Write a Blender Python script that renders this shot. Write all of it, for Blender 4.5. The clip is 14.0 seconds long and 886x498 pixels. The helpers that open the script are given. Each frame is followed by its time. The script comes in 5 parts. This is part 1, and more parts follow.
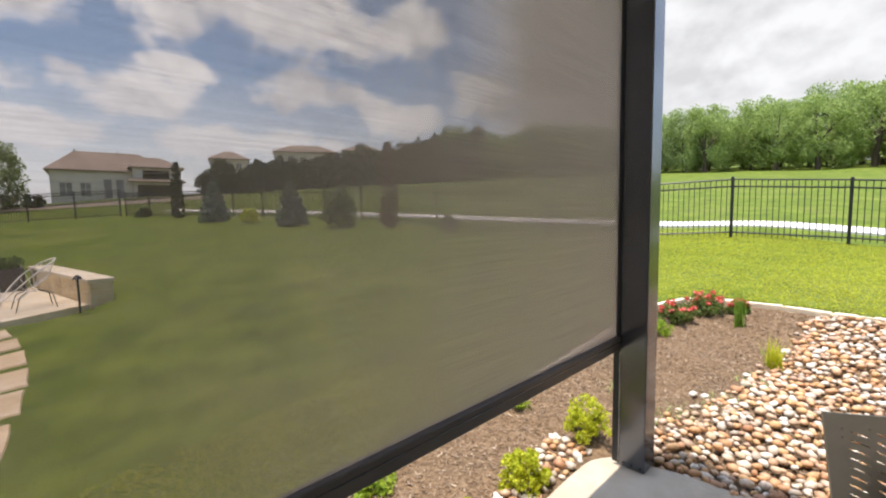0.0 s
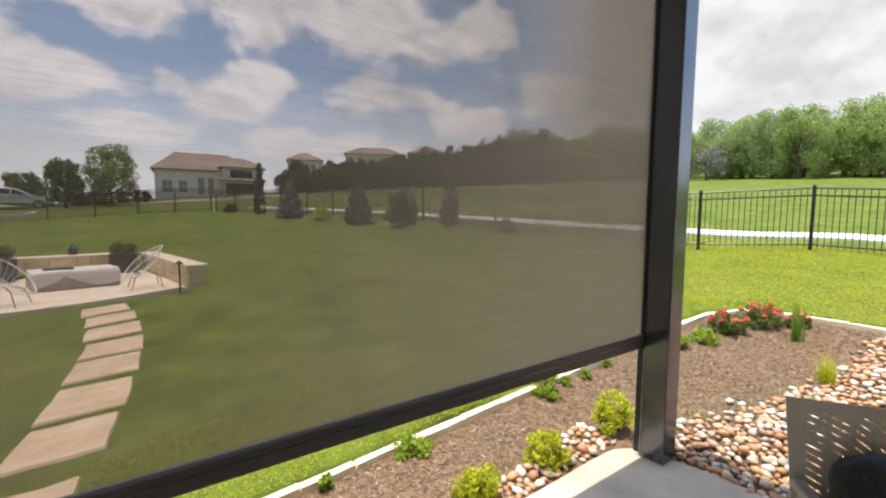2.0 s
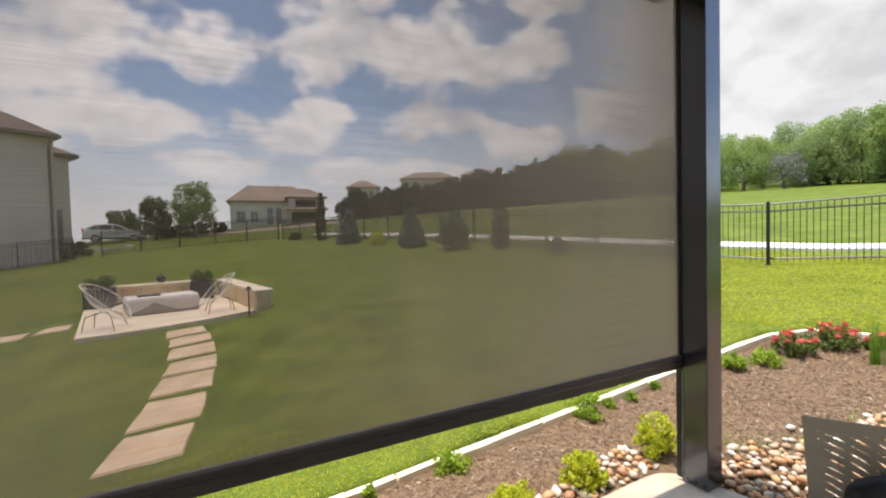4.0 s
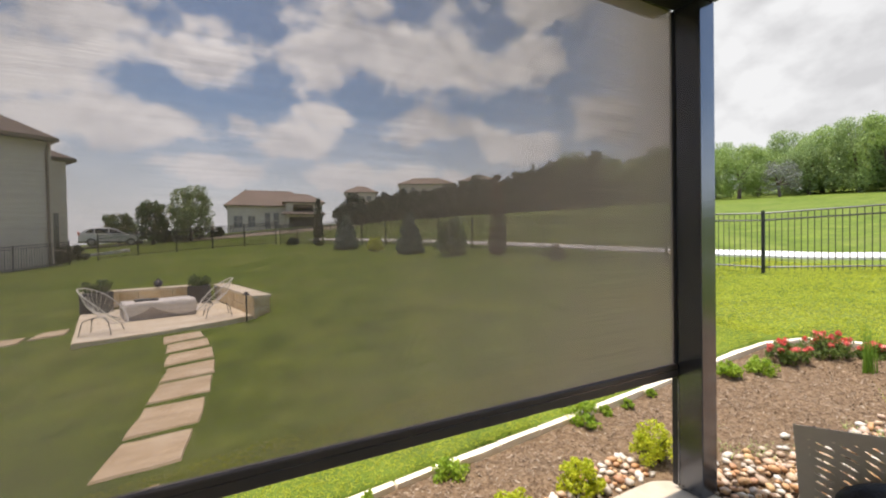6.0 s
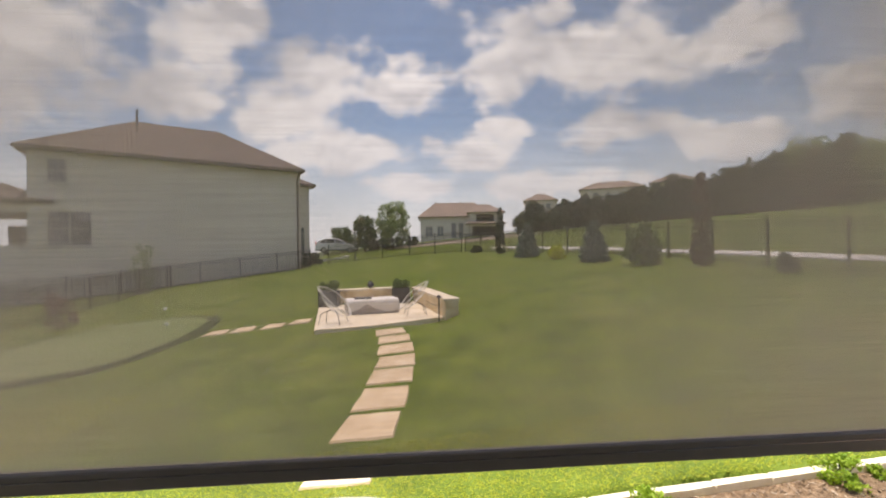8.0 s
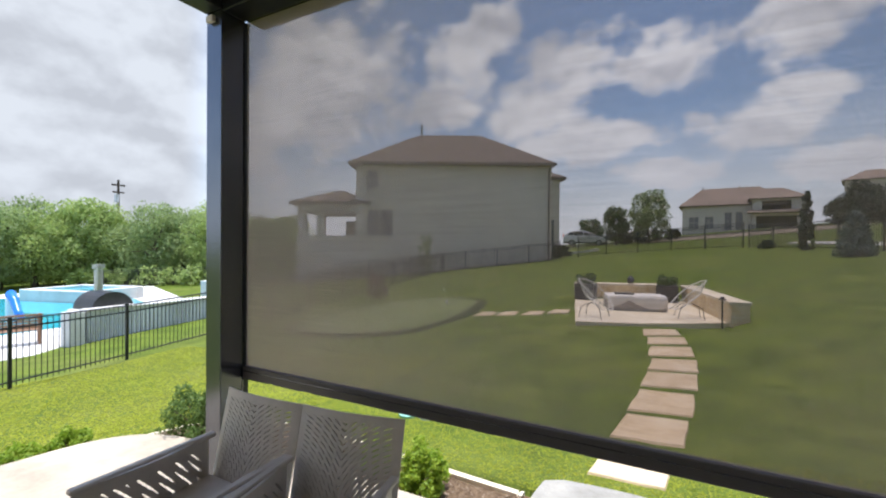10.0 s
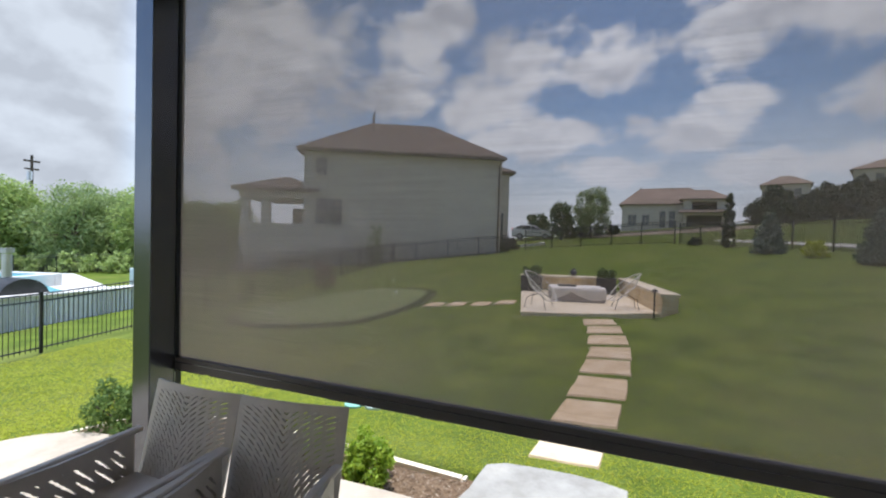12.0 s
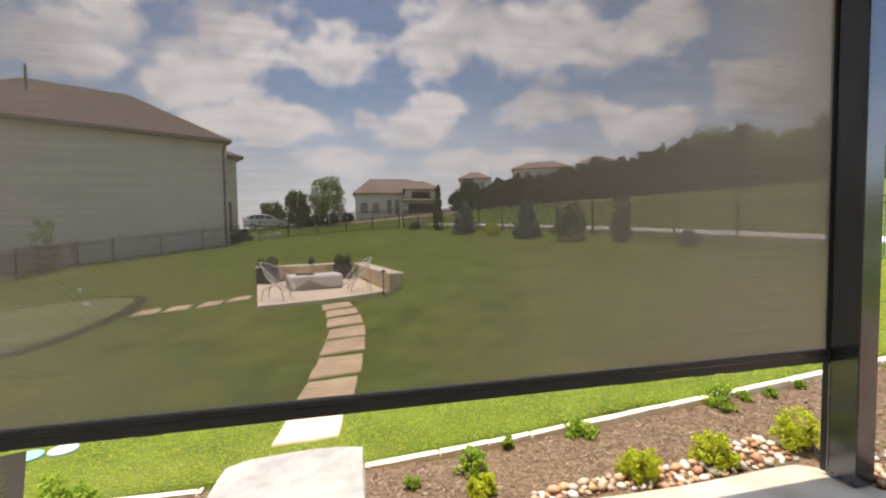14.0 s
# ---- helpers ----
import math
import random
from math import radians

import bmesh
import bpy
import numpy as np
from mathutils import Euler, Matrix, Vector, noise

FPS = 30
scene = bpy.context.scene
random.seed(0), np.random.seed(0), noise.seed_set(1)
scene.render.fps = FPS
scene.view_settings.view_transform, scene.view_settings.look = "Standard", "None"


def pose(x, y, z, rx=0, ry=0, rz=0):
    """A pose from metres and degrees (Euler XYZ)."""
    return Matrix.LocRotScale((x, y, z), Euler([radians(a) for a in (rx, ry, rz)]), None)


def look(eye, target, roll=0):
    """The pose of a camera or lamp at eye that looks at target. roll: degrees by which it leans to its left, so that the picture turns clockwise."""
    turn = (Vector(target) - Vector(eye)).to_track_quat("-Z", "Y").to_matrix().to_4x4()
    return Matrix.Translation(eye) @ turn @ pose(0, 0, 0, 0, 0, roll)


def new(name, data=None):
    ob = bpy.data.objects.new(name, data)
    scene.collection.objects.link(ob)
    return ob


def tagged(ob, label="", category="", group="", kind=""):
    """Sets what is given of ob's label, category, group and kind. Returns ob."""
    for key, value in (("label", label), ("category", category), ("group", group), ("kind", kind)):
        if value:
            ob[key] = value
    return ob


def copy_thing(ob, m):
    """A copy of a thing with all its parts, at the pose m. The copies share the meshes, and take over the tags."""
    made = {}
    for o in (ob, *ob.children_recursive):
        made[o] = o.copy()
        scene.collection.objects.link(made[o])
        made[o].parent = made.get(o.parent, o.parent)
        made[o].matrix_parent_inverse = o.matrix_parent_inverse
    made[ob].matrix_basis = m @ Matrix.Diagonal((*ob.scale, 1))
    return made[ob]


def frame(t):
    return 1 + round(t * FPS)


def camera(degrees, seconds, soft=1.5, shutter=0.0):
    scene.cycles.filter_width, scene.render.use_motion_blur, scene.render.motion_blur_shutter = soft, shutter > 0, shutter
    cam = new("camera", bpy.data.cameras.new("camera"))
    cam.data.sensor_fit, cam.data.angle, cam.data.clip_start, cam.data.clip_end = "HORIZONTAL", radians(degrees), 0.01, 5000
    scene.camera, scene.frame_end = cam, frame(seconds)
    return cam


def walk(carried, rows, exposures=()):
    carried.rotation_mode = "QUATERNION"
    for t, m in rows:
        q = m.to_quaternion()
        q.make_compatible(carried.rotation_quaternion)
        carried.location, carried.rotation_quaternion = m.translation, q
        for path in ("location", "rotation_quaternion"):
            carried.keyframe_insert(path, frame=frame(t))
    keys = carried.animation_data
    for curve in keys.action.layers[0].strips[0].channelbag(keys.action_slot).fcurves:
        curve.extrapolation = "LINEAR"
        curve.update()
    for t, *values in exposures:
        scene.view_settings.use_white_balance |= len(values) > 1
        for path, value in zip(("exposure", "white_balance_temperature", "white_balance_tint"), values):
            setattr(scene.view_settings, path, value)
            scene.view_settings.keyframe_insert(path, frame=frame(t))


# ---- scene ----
# ---------------------------------------------------------------- camera
PATH = [
    (0, -0.875, -1.033, 1.506, -43.68, -4.94, 1.04),
    (0.5, -0.872, -1.052, 1.448, -39.12, -3.22, 0.32),
    (1, -0.935, -1.107, 1.471, -36.34, -1.55, 0.79),
    (1.5, -0.981, -1.240, 1.488, -36.52, -3.88, 0.61),
    (2, -0.997, -1.375, 1.505, -35.22, -4.61, -0.45),
    (2.5, -0.945, -1.551, 1.487, -31.36, -4.92, -0.08),
    (3, -0.935, -1.586, 1.499, -28.18, -4.42, 1.79),
    (3.5, -0.945, -1.587, 1.509, -27.45, -2.63, 2.12),
    (3.7, -0.949, -1.589, 1.522, -27.52, -2.06, 1.60),
    (6, -0.986, -1.619, 1.552, -28.09, -0.94, 1.04),
    (6.5, -0.988, -1.615, 1.547, -26.46, -0.57, 1.15),
    (7, -0.977, -1.612, 1.523, -24.87, -0.17, 1.14),
    (7.5, -0.983, -1.613, 1.541, -18.27, 0.41, 1.26),
    (8, -1.078, -1.640, 1.549, -4.20, 0.57, 0.93),
    (8.5, -1.223, -1.699, 1.556, 12.01, 0.10, 1.19),
    (9, -1.346, -1.750, 1.530, 24.61, 0.09, 0.72),
    (9.2, -1.371, -1.773, 1.540, 27.47, 0.13, 0.30),
    (11.3, -1.414, -1.735, 1.505, 26.75, -1.09, -1.85),
    (11.5, -1.415, -1.735, 1.515, 25.52, -1.16, -1.73),
    (12, -1.398, -1.748, 1.509, 21.38, -1.32, -1.57),
    (12.5, -1.345, -1.775, 1.517, 15.21, -1.64, -1.19),
    (13, -1.317, -1.808, 1.509, 7.60, -1.95, -0.86),
    (13.5, -1.302, -1.905, 1.504, -0.85, -2.92, 0.01),
    (14, -1.318, -1.927, 1.525, -13.01, -2.66, 0.79),
]
cam = camera(92.66, 14.0, soft=2.1)
walk(cam, [(r[0], pose(r[1], r[2], r[3], 90 + r[5], r[6], r[4])) for r in PATH],
     exposures=[(0.0, 0.88, 6700, 12), (2.5, 0.82, 6750, 12), (7.5, 0.76, 6800, 12), (8.0, 1.08, 6900, 13), (8.5, 1.06, 6900, 13), (9.0, 0.80, 6500, 12), (9.2, 0.75, 6400, 12), (11.3, 0.52, 5900, 10), (12.5, 0.60, 6000, 10), (13.3, 0.88, 6800, 13), (14.0, 0.80, 6850, 13)])

# ---------------------------------------------------------------- light
SUN_EL, SUN_AZ = 84.0, -42.0          # degrees; azimuth clockwise from +y
world = bpy.data.worlds.new("world")
scene.world = world
world.use_nodes = True


def sky_nodes():
    nt = world.node_tree
    nt.nodes.clear()
    N, L = nt.nodes.new, nt.links.new
    out, bg = N("ShaderNodeOutputWorld"), N("ShaderNodeBackground")
    sky = N("ShaderNodeTexSky")
    sky.sky_type, sky.sun_disc = "NISHITA", False
    sky.sun_elevation, sky.sun_rotation = radians(SUN_EL), radians(SUN_AZ)
    sky.air_density, sky.dust_density = 1.0, 1.2
    tc, sep = N("ShaderNodeTexCoord"), N("ShaderNodeSeparateXYZ")
    L(tc.outputs["Generated"], sep.inputs[0])

    def op(kind, a, b=None, c=None):
        m = N("ShaderNodeMath")
        m.operation = kind
        for i, v in enumerate((a, b, c)):
            if v is None:
                continue
            if isinstance(v, (int, float)):
                m.inputs[i].default_value = v
            else:
                L(v, m.inputs[i])
        return m.outputs[0]

    def noise_at(vec, scale, detail, rough):
        n = N("ShaderNodeTexNoise")
        n.inputs["Scale"].default_value, n.inputs["Detail"].default_value = scale, detail
        n.inputs["Roughness"].default_value = rough
        L(vec, n.inputs["Vector"])
        return n.outputs["Fac"]

    # heading and height of the direction, then rounded heaps of cloud with ragged rims
    az = op("ARCTAN2", sep.outputs[0], sep.outputs[1])
    el = op("ARCSINE", sep.outputs[2])

    def plane(lift):
        comb = N("ShaderNodeCombineXYZ")
        L(az, comb.inputs[0])
        L(op("MULTIPLY_ADD", el, 1.35, lift), comb.inputs[1])
        return comb.outputs[0]

    here, above = plane(0.0), plane(0.035)
    lumps = noise_at(here, 8.0, 9, 0.55)
    broad = noise_at(here, 3.4, 3, 0.5)
    field = op("MULTIPLY", op("SUBTRACT", broad, 0.62), 3.0)
    for a, e, w, h in CLOUDS:
        da = op("DIVIDE", op("SUBTRACT", az, radians(a)), radians(w))
        de = op("DIVIDE", op("SUBTRACT", el, radians(e)), radians(h))
        puff = op("SUBTRACT", 1.0, op("SQRT", op("ADD", op("MULTIPLY", da, da), op("MULTIPLY", de, de))))
        field = op("MAXIMUM", field, puff)
    field = op("ADD", field, op("MULTIPLY", op("SUBTRACT", lumps, 0.49), 2.6))
    mask = N("ShaderNodeMapRange")
    mask.interpolation_type = "SMOOTHSTEP"
    mask.inputs["From Min"].default_value, mask.inputs["From Max"].default_value = 0.02, 0.60
    L(field, mask.inputs["Value"])
    # tops that rise towards the light are bright, hollows and undersides grey
    relief = op("SUBTRACT", noise_at(here, 9.0, 5, 0.5), noise_at(above, 9.0, 5, 0.5))
    lit = op("ADD", op("MULTIPLY", relief, -0.75), noise_at(here, 4.2, 4, 0.5))
    # thickness of the haze near the horizon
    haze = N("ShaderNodeMapRange")
    haze.inputs["From Min"].default_value, haze.inputs["From Max"].default_value = 0.05, 0.30
    haze.inputs["To Min"].default_value, haze.inputs["To Max"].default_value = 0.92, 0.0
    L(sep.outputs[2], haze.inputs["Value"])
    # overcast low over the hill and pool side, dimmed so it doesn't burn out
    flanks = N("ShaderNodeMapRange")
    flanks.interpolation_type = "SMOOTHSTEP"
    flanks.inputs["From Min"].default_value, flanks.inputs["From Max"].default_value = radians(46), radians(58)
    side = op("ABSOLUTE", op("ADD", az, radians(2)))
    L(side, flanks.inputs["Value"])
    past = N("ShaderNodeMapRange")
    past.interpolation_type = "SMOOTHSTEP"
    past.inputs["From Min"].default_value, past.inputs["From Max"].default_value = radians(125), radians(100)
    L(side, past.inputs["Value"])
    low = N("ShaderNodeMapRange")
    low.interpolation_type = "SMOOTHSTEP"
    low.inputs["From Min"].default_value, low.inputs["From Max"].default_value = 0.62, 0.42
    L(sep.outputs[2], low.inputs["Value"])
    side_dimming = op("MULTIPLY", op("MULTIPLY", flanks.outputs[0], past.outputs[0]), low.outputs[0])
    cover = op("MAXIMUM", op("MAXIMUM", mask.outputs[0], haze.outputs[0]), op("MAXIMUM", side_dimming, 0.04))
    ramp = N("ShaderNodeValToRGB")
    ramp.color_ramp.elements[0].position, ramp.color_ramp.elements[0].color = 0.40, (*CLOUD_LIT, 1)
    ramp.color_ramp.elements[1].position, ramp.color_ramp.elements[1].color = 0.66, (*CLOUD_SHADE, 1)
    L(lit, ramp.inputs[0])
    misty = N("ShaderNodeMix")
    misty.data_type = "RGBA"
    L(haze.outputs[0], misty.inputs["Factor"])
    L(ramp.outputs[0], misty.inputs["A"])
    misty.inputs["B"].default_value = (*HAZE, 1)
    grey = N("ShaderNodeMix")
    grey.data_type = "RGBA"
    L(side_dimming, grey.inputs["Factor"])
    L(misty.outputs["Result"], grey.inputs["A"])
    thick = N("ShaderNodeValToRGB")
    thick.color_ramp.elements[0].position, thick.color_ramp.elements[0].color = 0.40, (*DIMMED_LIT, 1)
    thick.color_ramp.elements[1].position, thick.color_ramp.elements[1].color = 0.66, (*DIMMED_SHADE, 1)
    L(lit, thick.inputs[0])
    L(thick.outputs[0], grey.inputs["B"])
    mix = N("ShaderNodeMix")
    mix.data_type = "RGBA"
    L(cover, mix.inputs["Factor"])
    blue = N("ShaderNodeMix")
    blue.data_type, blue.blend_type = "RGBA", "MULTIPLY"
    blue.inputs["Factor"].default_value = 1.0
    L(sky.outputs[0], blue.inputs["A"])
    blue.inputs["B"].default_value = (1.40, 1.54, 1.62, 1)
    L(blue.outputs["Result"], mix.inputs["A"])
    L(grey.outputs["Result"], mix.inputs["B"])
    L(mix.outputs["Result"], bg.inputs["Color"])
    bg.inputs["Strength"].default_value = SKY_STRENGTH
    L(bg.outputs[0], out.inputs[0])


CLOUDS = [
    (0, 21.5, 8, 4.2), (13.5, 24, 8, 6.5), (21.5, 23.5, 8, 6), (30, 23, 7, 6), (39, 21.5, 8, 4.5),
    (-11, 23, 10, 4.5), (43, 28, 6, 3), (20, 29, 4, 2.5),
    (-17, 17, 8, 6), (-12.5, 13, 10, 4.5), (-6.5, 13.3, 9, 3.4),
    (9, 13, 10, 3.4), (27, 14.6, 9, 3.0), (14, 16.3, 5, 2.2), (50, 16, 6, 4.5),
    (-43, 20, 13, 13), (-25.5, 23, 6, 6.5), (-21.5, 27, 5, 4.5), (-27, 18, 6, 3.6), (-52, 15, 10, 9),
    (18, 8.5, 16, 3.0), (38, 12, 8, 3.0), (0, 9, 12, 3.0),
    (5, 36, 12, 5), (-30, 37, 12, 5), (33, 36, 10, 5),
]
CLOUD_LIT, CLOUD_SHADE, HAZE = (10.5, 11.3, 12.1), (6.6, 7.3, 8.3), (8.5, 9.4, 10.4)
# darker sky tones for the dimming at both sides
DIMMED_LIT, DIMMED_SHADE = (4.1, 4.25, 4.4), (3.1, 3.2, 3.35)
SKY_STRENGTH = 0.125
sky_nodes()
sun = new("sun", bpy.data.lights.new("sun", "SUN"))
sun.data.energy, sun.data.angle, sun.data.color = 3.9, radians(1.2), (1.0, 0.955, 0.88)
sun.matrix_world = look((0, 0, 30), (-30 * math.sin(radians(SUN_AZ)) / math.tan(radians(SUN_EL)),
                                     -30 * math.cos(radians(SUN_AZ)) / math.tan(radians(SUN_EL)), 0))


# ---------------------------------------------------------------- materials
def mat(name, colors, scale=3.0, rough=0.7, bump=0.0, bump_scale=None, metal=0.0, detail=6, stains=0.0, stain_scale=0.4,
        stain_color=(0.05, 0.045, 0.04), per_object=0.0, spec=0.5, stretch=(1, 1, 1), island=0.0):
    m = bpy.data.materials.new(name)
    m.use_nodes = True
    nt = m.node_tree
    N, L = nt.nodes.new, nt.links.new
    b = nt.nodes["Principled BSDF"]
    tc, mp = N("ShaderNodeTexCoord"), N("ShaderNodeMapping")
    mp.inputs["Scale"].default_value = stretch
    L(tc.outputs["Object"], mp.inputs["Vector"])
    n = N("ShaderNodeTexNoise")
    n.inputs["Scale"].default_value, n.inputs["Detail"].default_value, n.inputs["Roughness"].default_value = scale, detail, 0.65
    L(mp.outputs[0], n.inputs["Vector"])
    ramp = N("ShaderNodeValToRGB")
    els = ramp.color_ramp.elements
    while len(els) < len(colors):
        els.new(0.5)
    for i, c in enumerate(colors):
        els[i].position = 0.3 + 0.4 * i / max(1, len(colors) - 1)
        els[i].color = (*c, 1)
    L(n.outputs["Fac"], ramp.inputs[0])
    col = ramp.outputs[0]
    if stains:
        s = N("ShaderNodeTexNoise")
        s.inputs["Scale"].default_value, s.inputs["Detail"].default_value = stain_scale, 5
        L(mp.outputs[0], s.inputs["Vector"])
        r = N("ShaderNodeMapRange")
        r.inputs["From Min"].default_value, r.inputs["From Max"].default_value = 0.48, 0.72
        r.inputs["To Max"].default_value = stains
        L(s.outputs["Fac"], r.inputs["Value"])
        mx = N("ShaderNodeMix")
        mx.data_type = "RGBA"
        L(r.outputs[0], mx.inputs["Factor"])
        L(col, mx.inputs["A"])
        mx.inputs["B"].default_value = (*stain_color, 1)
        col = mx.outputs["Result"]
    if per_object or island:
        hs = N("ShaderNodeHueSaturation")
        r = N("ShaderNodeMapRange")
        k = per_object or island
        r.inputs["To Min"].default_value, r.inputs["To Max"].default_value = 1 - k, 1 + k
        if per_object:
            oi = N("ShaderNodeObjectInfo")
            L(oi.outputs["Random"], r.inputs["Value"])
        else:
            oi = N("ShaderNodeNewGeometry")
            L(oi.outputs["Random Per Island"], r.inputs["Value"])
        L(r.outputs[0], hs.inputs["Value"])
        L(col, hs.inputs["Color"])
        col = hs.outputs[0]
    L(col, b.inputs["Base Color"])
    b.inputs["Roughness"].default_value, b.inputs["Metallic"].default_value = rough, metal
    b.inputs["Specular IOR Level"].default_value = spec
    if bump:
        bn = N("ShaderNodeTexNoise")
        bn.inputs["Scale"].default_value, bn.inputs["Detail"].default_value = bump_scale or scale * 6, 5
        L(mp.outputs[0], bn.inputs["Vector"])
        bp = N("ShaderNodeBump")
        bp.inputs["Strength"].default_value, bp.inputs["Distance"].default_value = bump, 0.02
        L(bn.outputs["Fac"], bp.inputs["Height"])
        L(bp.outputs[0], b.inputs["Normal"])
    return m


def random_mat(name, colors, rough=0.7, island=True, bump=0.2, translucent=0.0, scale=20.0):
    """Each island or object takes one of the colours."""
    m = bpy.data.materials.new(name)
    m.use_nodes = True
    nt = m.node_tree
    N, L = nt.nodes.new, nt.links.new
    b = nt.nodes["Principled BSDF"]
    src = N("ShaderNodeNewGeometry") if island else N("ShaderNodeObjectInfo")
    ramp = N("ShaderNodeValToRGB")
    els = ramp.color_ramp.elements
    while len(els) < len(colors):
        els.new(0.5)
    for i, c in enumerate(colors):
        els[i].position, els[i].color = i / max(1, len(colors) - 1), (*c, 1)
    L(src.outputs["Random Per Island" if island else "Random"], ramp.inputs[0])
    tc, n = N("ShaderNodeTexCoord"), N("ShaderNodeTexNoise")
    n.inputs["Scale"].default_value, n.inputs["Detail"].default_value = scale, 4
    L(tc.outputs["Object"], n.inputs["Vector"])
    hs, r = N("ShaderNodeHueSaturation"), N("ShaderNodeMapRange")
    r.inputs["To Min"].default_value, r.inputs["To Max"].default_value = 0.7, 1.3
    L(n.outputs["Fac"], r.inputs["Value"])
    L(r.outputs[0], hs.inputs["Value"])
    L(ramp.outputs[0], hs.inputs["Color"])
    L(hs.outputs[0], b.inputs["Base Color"])
    b.inputs["Roughness"].default_value = rough
    if bump:
        bp = N("ShaderNodeBump")
        bp.inputs["Strength"].default_value, bp.inputs["Distance"].default_value = bump, 0.01
        L(n.outputs["Fac"], bp.inputs["Height"])
        L(bp.outputs[0], b.inputs["Normal"])
    if translucent:
        t, mx = N("ShaderNodeBsdfTranslucent"), N("ShaderNodeMixShader")
        L(hs.outputs[0], t.inputs["Color"])
        mx.inputs[0].default_value = translucent
        L(b.outputs[0], mx.inputs[1])
        L(t.outputs[0], mx.inputs[2])
        L(mx.outputs[0], nt.nodes["Material Output"].inputs[0])
    return m


def fabric(name, see, body, glow):
    """Woven shade cloth: part of the light goes straight through the holes, the threads scatter the rest."""
    m = bpy.data.materials.new(name)
    m.use_nodes = True
    nt = m.node_tree
    nt.nodes.clear()
    N, L = nt.nodes.new, nt.links.new
    out, add = N("ShaderNodeOutputMaterial"), N("ShaderNodeAddShader")
    tr, df = N("ShaderNodeBsdfTransparent"), N("ShaderNodeBsdfDiffuse")
    tc, mp, n = N("ShaderNodeTexCoord"), N("ShaderNodeMapping"), N("ShaderNodeTexNoise")
    mp.inputs["Scale"].default_value = (0.5, 1.0, 52.0)
    n.inputs["Scale"].default_value, n.inputs["Detail"].default_value = 3.0, 5
    L(tc.outputs["Object"], mp.inputs[0])
    L(mp.outputs[0], n.inputs["Vector"])
    r = N("ShaderNodeMapRange")
    r.inputs["From Min"].default_value, r.inputs["From Max"].default_value = 0.3, 0.7
    r.inputs["To Min"].default_value, r.inputs["To Max"].default_value = 0.92, 1.08
    L(n.outputs["Fac"], r.inputs["Value"])
    hs = N("ShaderNodeHueSaturation")
    hs.inputs["Color"].default_value = (*see, 1)
    L(r.outputs[0], hs.inputs["Value"])
    L(hs.outputs[0], tr.inputs["Color"])
    df.inputs["Color"].default_value = (*body, 1)
    L(tr.outputs[0], add.inputs[0])
    L(df.outputs[0], add.inputs[1])
    tl, add2 = N("ShaderNodeBsdfTranslucent"), N("ShaderNodeAddShader")
    tl.inputs["Color"].default_value = (*glow, 1)
    L(add.outputs[0], add2.inputs[0])
    L(tl.outputs[0], add2.inputs[1])
    L(add2.outputs[0], out.inputs[0])
    return m


LAWN = mat("lawn", [(0.054, 0.083, 0.010), (0.098, 0.137, 0.015), (0.158, 0.198, 0.025)], scale=1.6, rough=0.9, bump=0.6, bump_scale=45, detail=13,
           stains=0.55, stain_scale=0.55, stain_color=(0.175, 0.185, 0.045), spec=0.15)
MULCH = mat("mulch", [(0.085, 0.052, 0.030), (0.18, 0.115, 0.066), (0.29, 0.20, 0.125)], scale=28, rough=0.95, bump=0.9, bump_scale=70, stains=0.3, stain_scale=1.2, spec=0.2)
CONCRETE = mat("concrete", [(0.34, 0.28, 0.21), (0.47, 0.395, 0.305), (0.55, 0.475, 0.38)], scale=2.2, rough=0.75, bump=0.15, bump_scale=40, stains=0.35, stain_scale=1.4, stain_color=(0.33, 0.26, 0.19))
LIMESTONE = mat("limestone", [(0.66, 0.48, 0.26), (0.80, 0.64, 0.40), (0.84, 0.73, 0.55)], scale=5, rough=0.85, bump=0.35, bump_scale=45, stains=0.3, stain_scale=2.0, stain_color=(0.45, 0.33, 0.18), per_object=0.08)
PATHSTONE = mat("path_stone", [(0.52, 0.385, 0.23), (0.64, 0.49, 0.32), (0.71, 0.58, 0.41)], scale=3, rough=0.85, bump=0.3, bump_scale=40, stains=0.35, stain_scale=1.6, stain_color=(0.36, 0.26, 0.16), per_object=0.08)
TERRACE = mat("terrace_stone", [(0.68, 0.56, 0.40), (0.78, 0.67, 0.50), (0.84, 0.75, 0.61)], scale=3, rough=0.85, bump=0.3, bump_scale=40, stains=0.2, stain_scale=1.6, stain_color=(0.5, 0.4, 0.28))
WHITESTONE = mat("white_stone", [(0.24, 0.222, 0.19), (0.33, 0.31, 0.275), (0.40, 0.375, 0.335)], scale=4, rough=0.8, bump=0.3, bump_scale=40, stains=0.3, stain_scale=2.0, stain_color=(0.5, 0.45, 0.36), per_object=0.06)
BLACKMETAL = mat("black_metal", [(0.012, 0.013, 0.016), (0.02, 0.021, 0.024)], scale=8, rough=0.42, bump=0.03, bump_scale=200, metal=0.3)
BRONZE = mat("bronze_metal", [(0.115, 0.122, 0.142), (0.145, 0.15, 0.168)], scale=5, rough=0.2, bump=0.008, bump_scale=300, metal=0.85)
SCREEN = fabric("screen_fabric", (0.280, 0.251, 0.240), (0.036, 0.030, 0.024), (0.016, 0.0135, 0.011))
THREAD = fabric("screen_thread", (0.50, 0.50, 0.50), (0.32, 0.295, 0.28), (0.32, 0.295, 0.28))
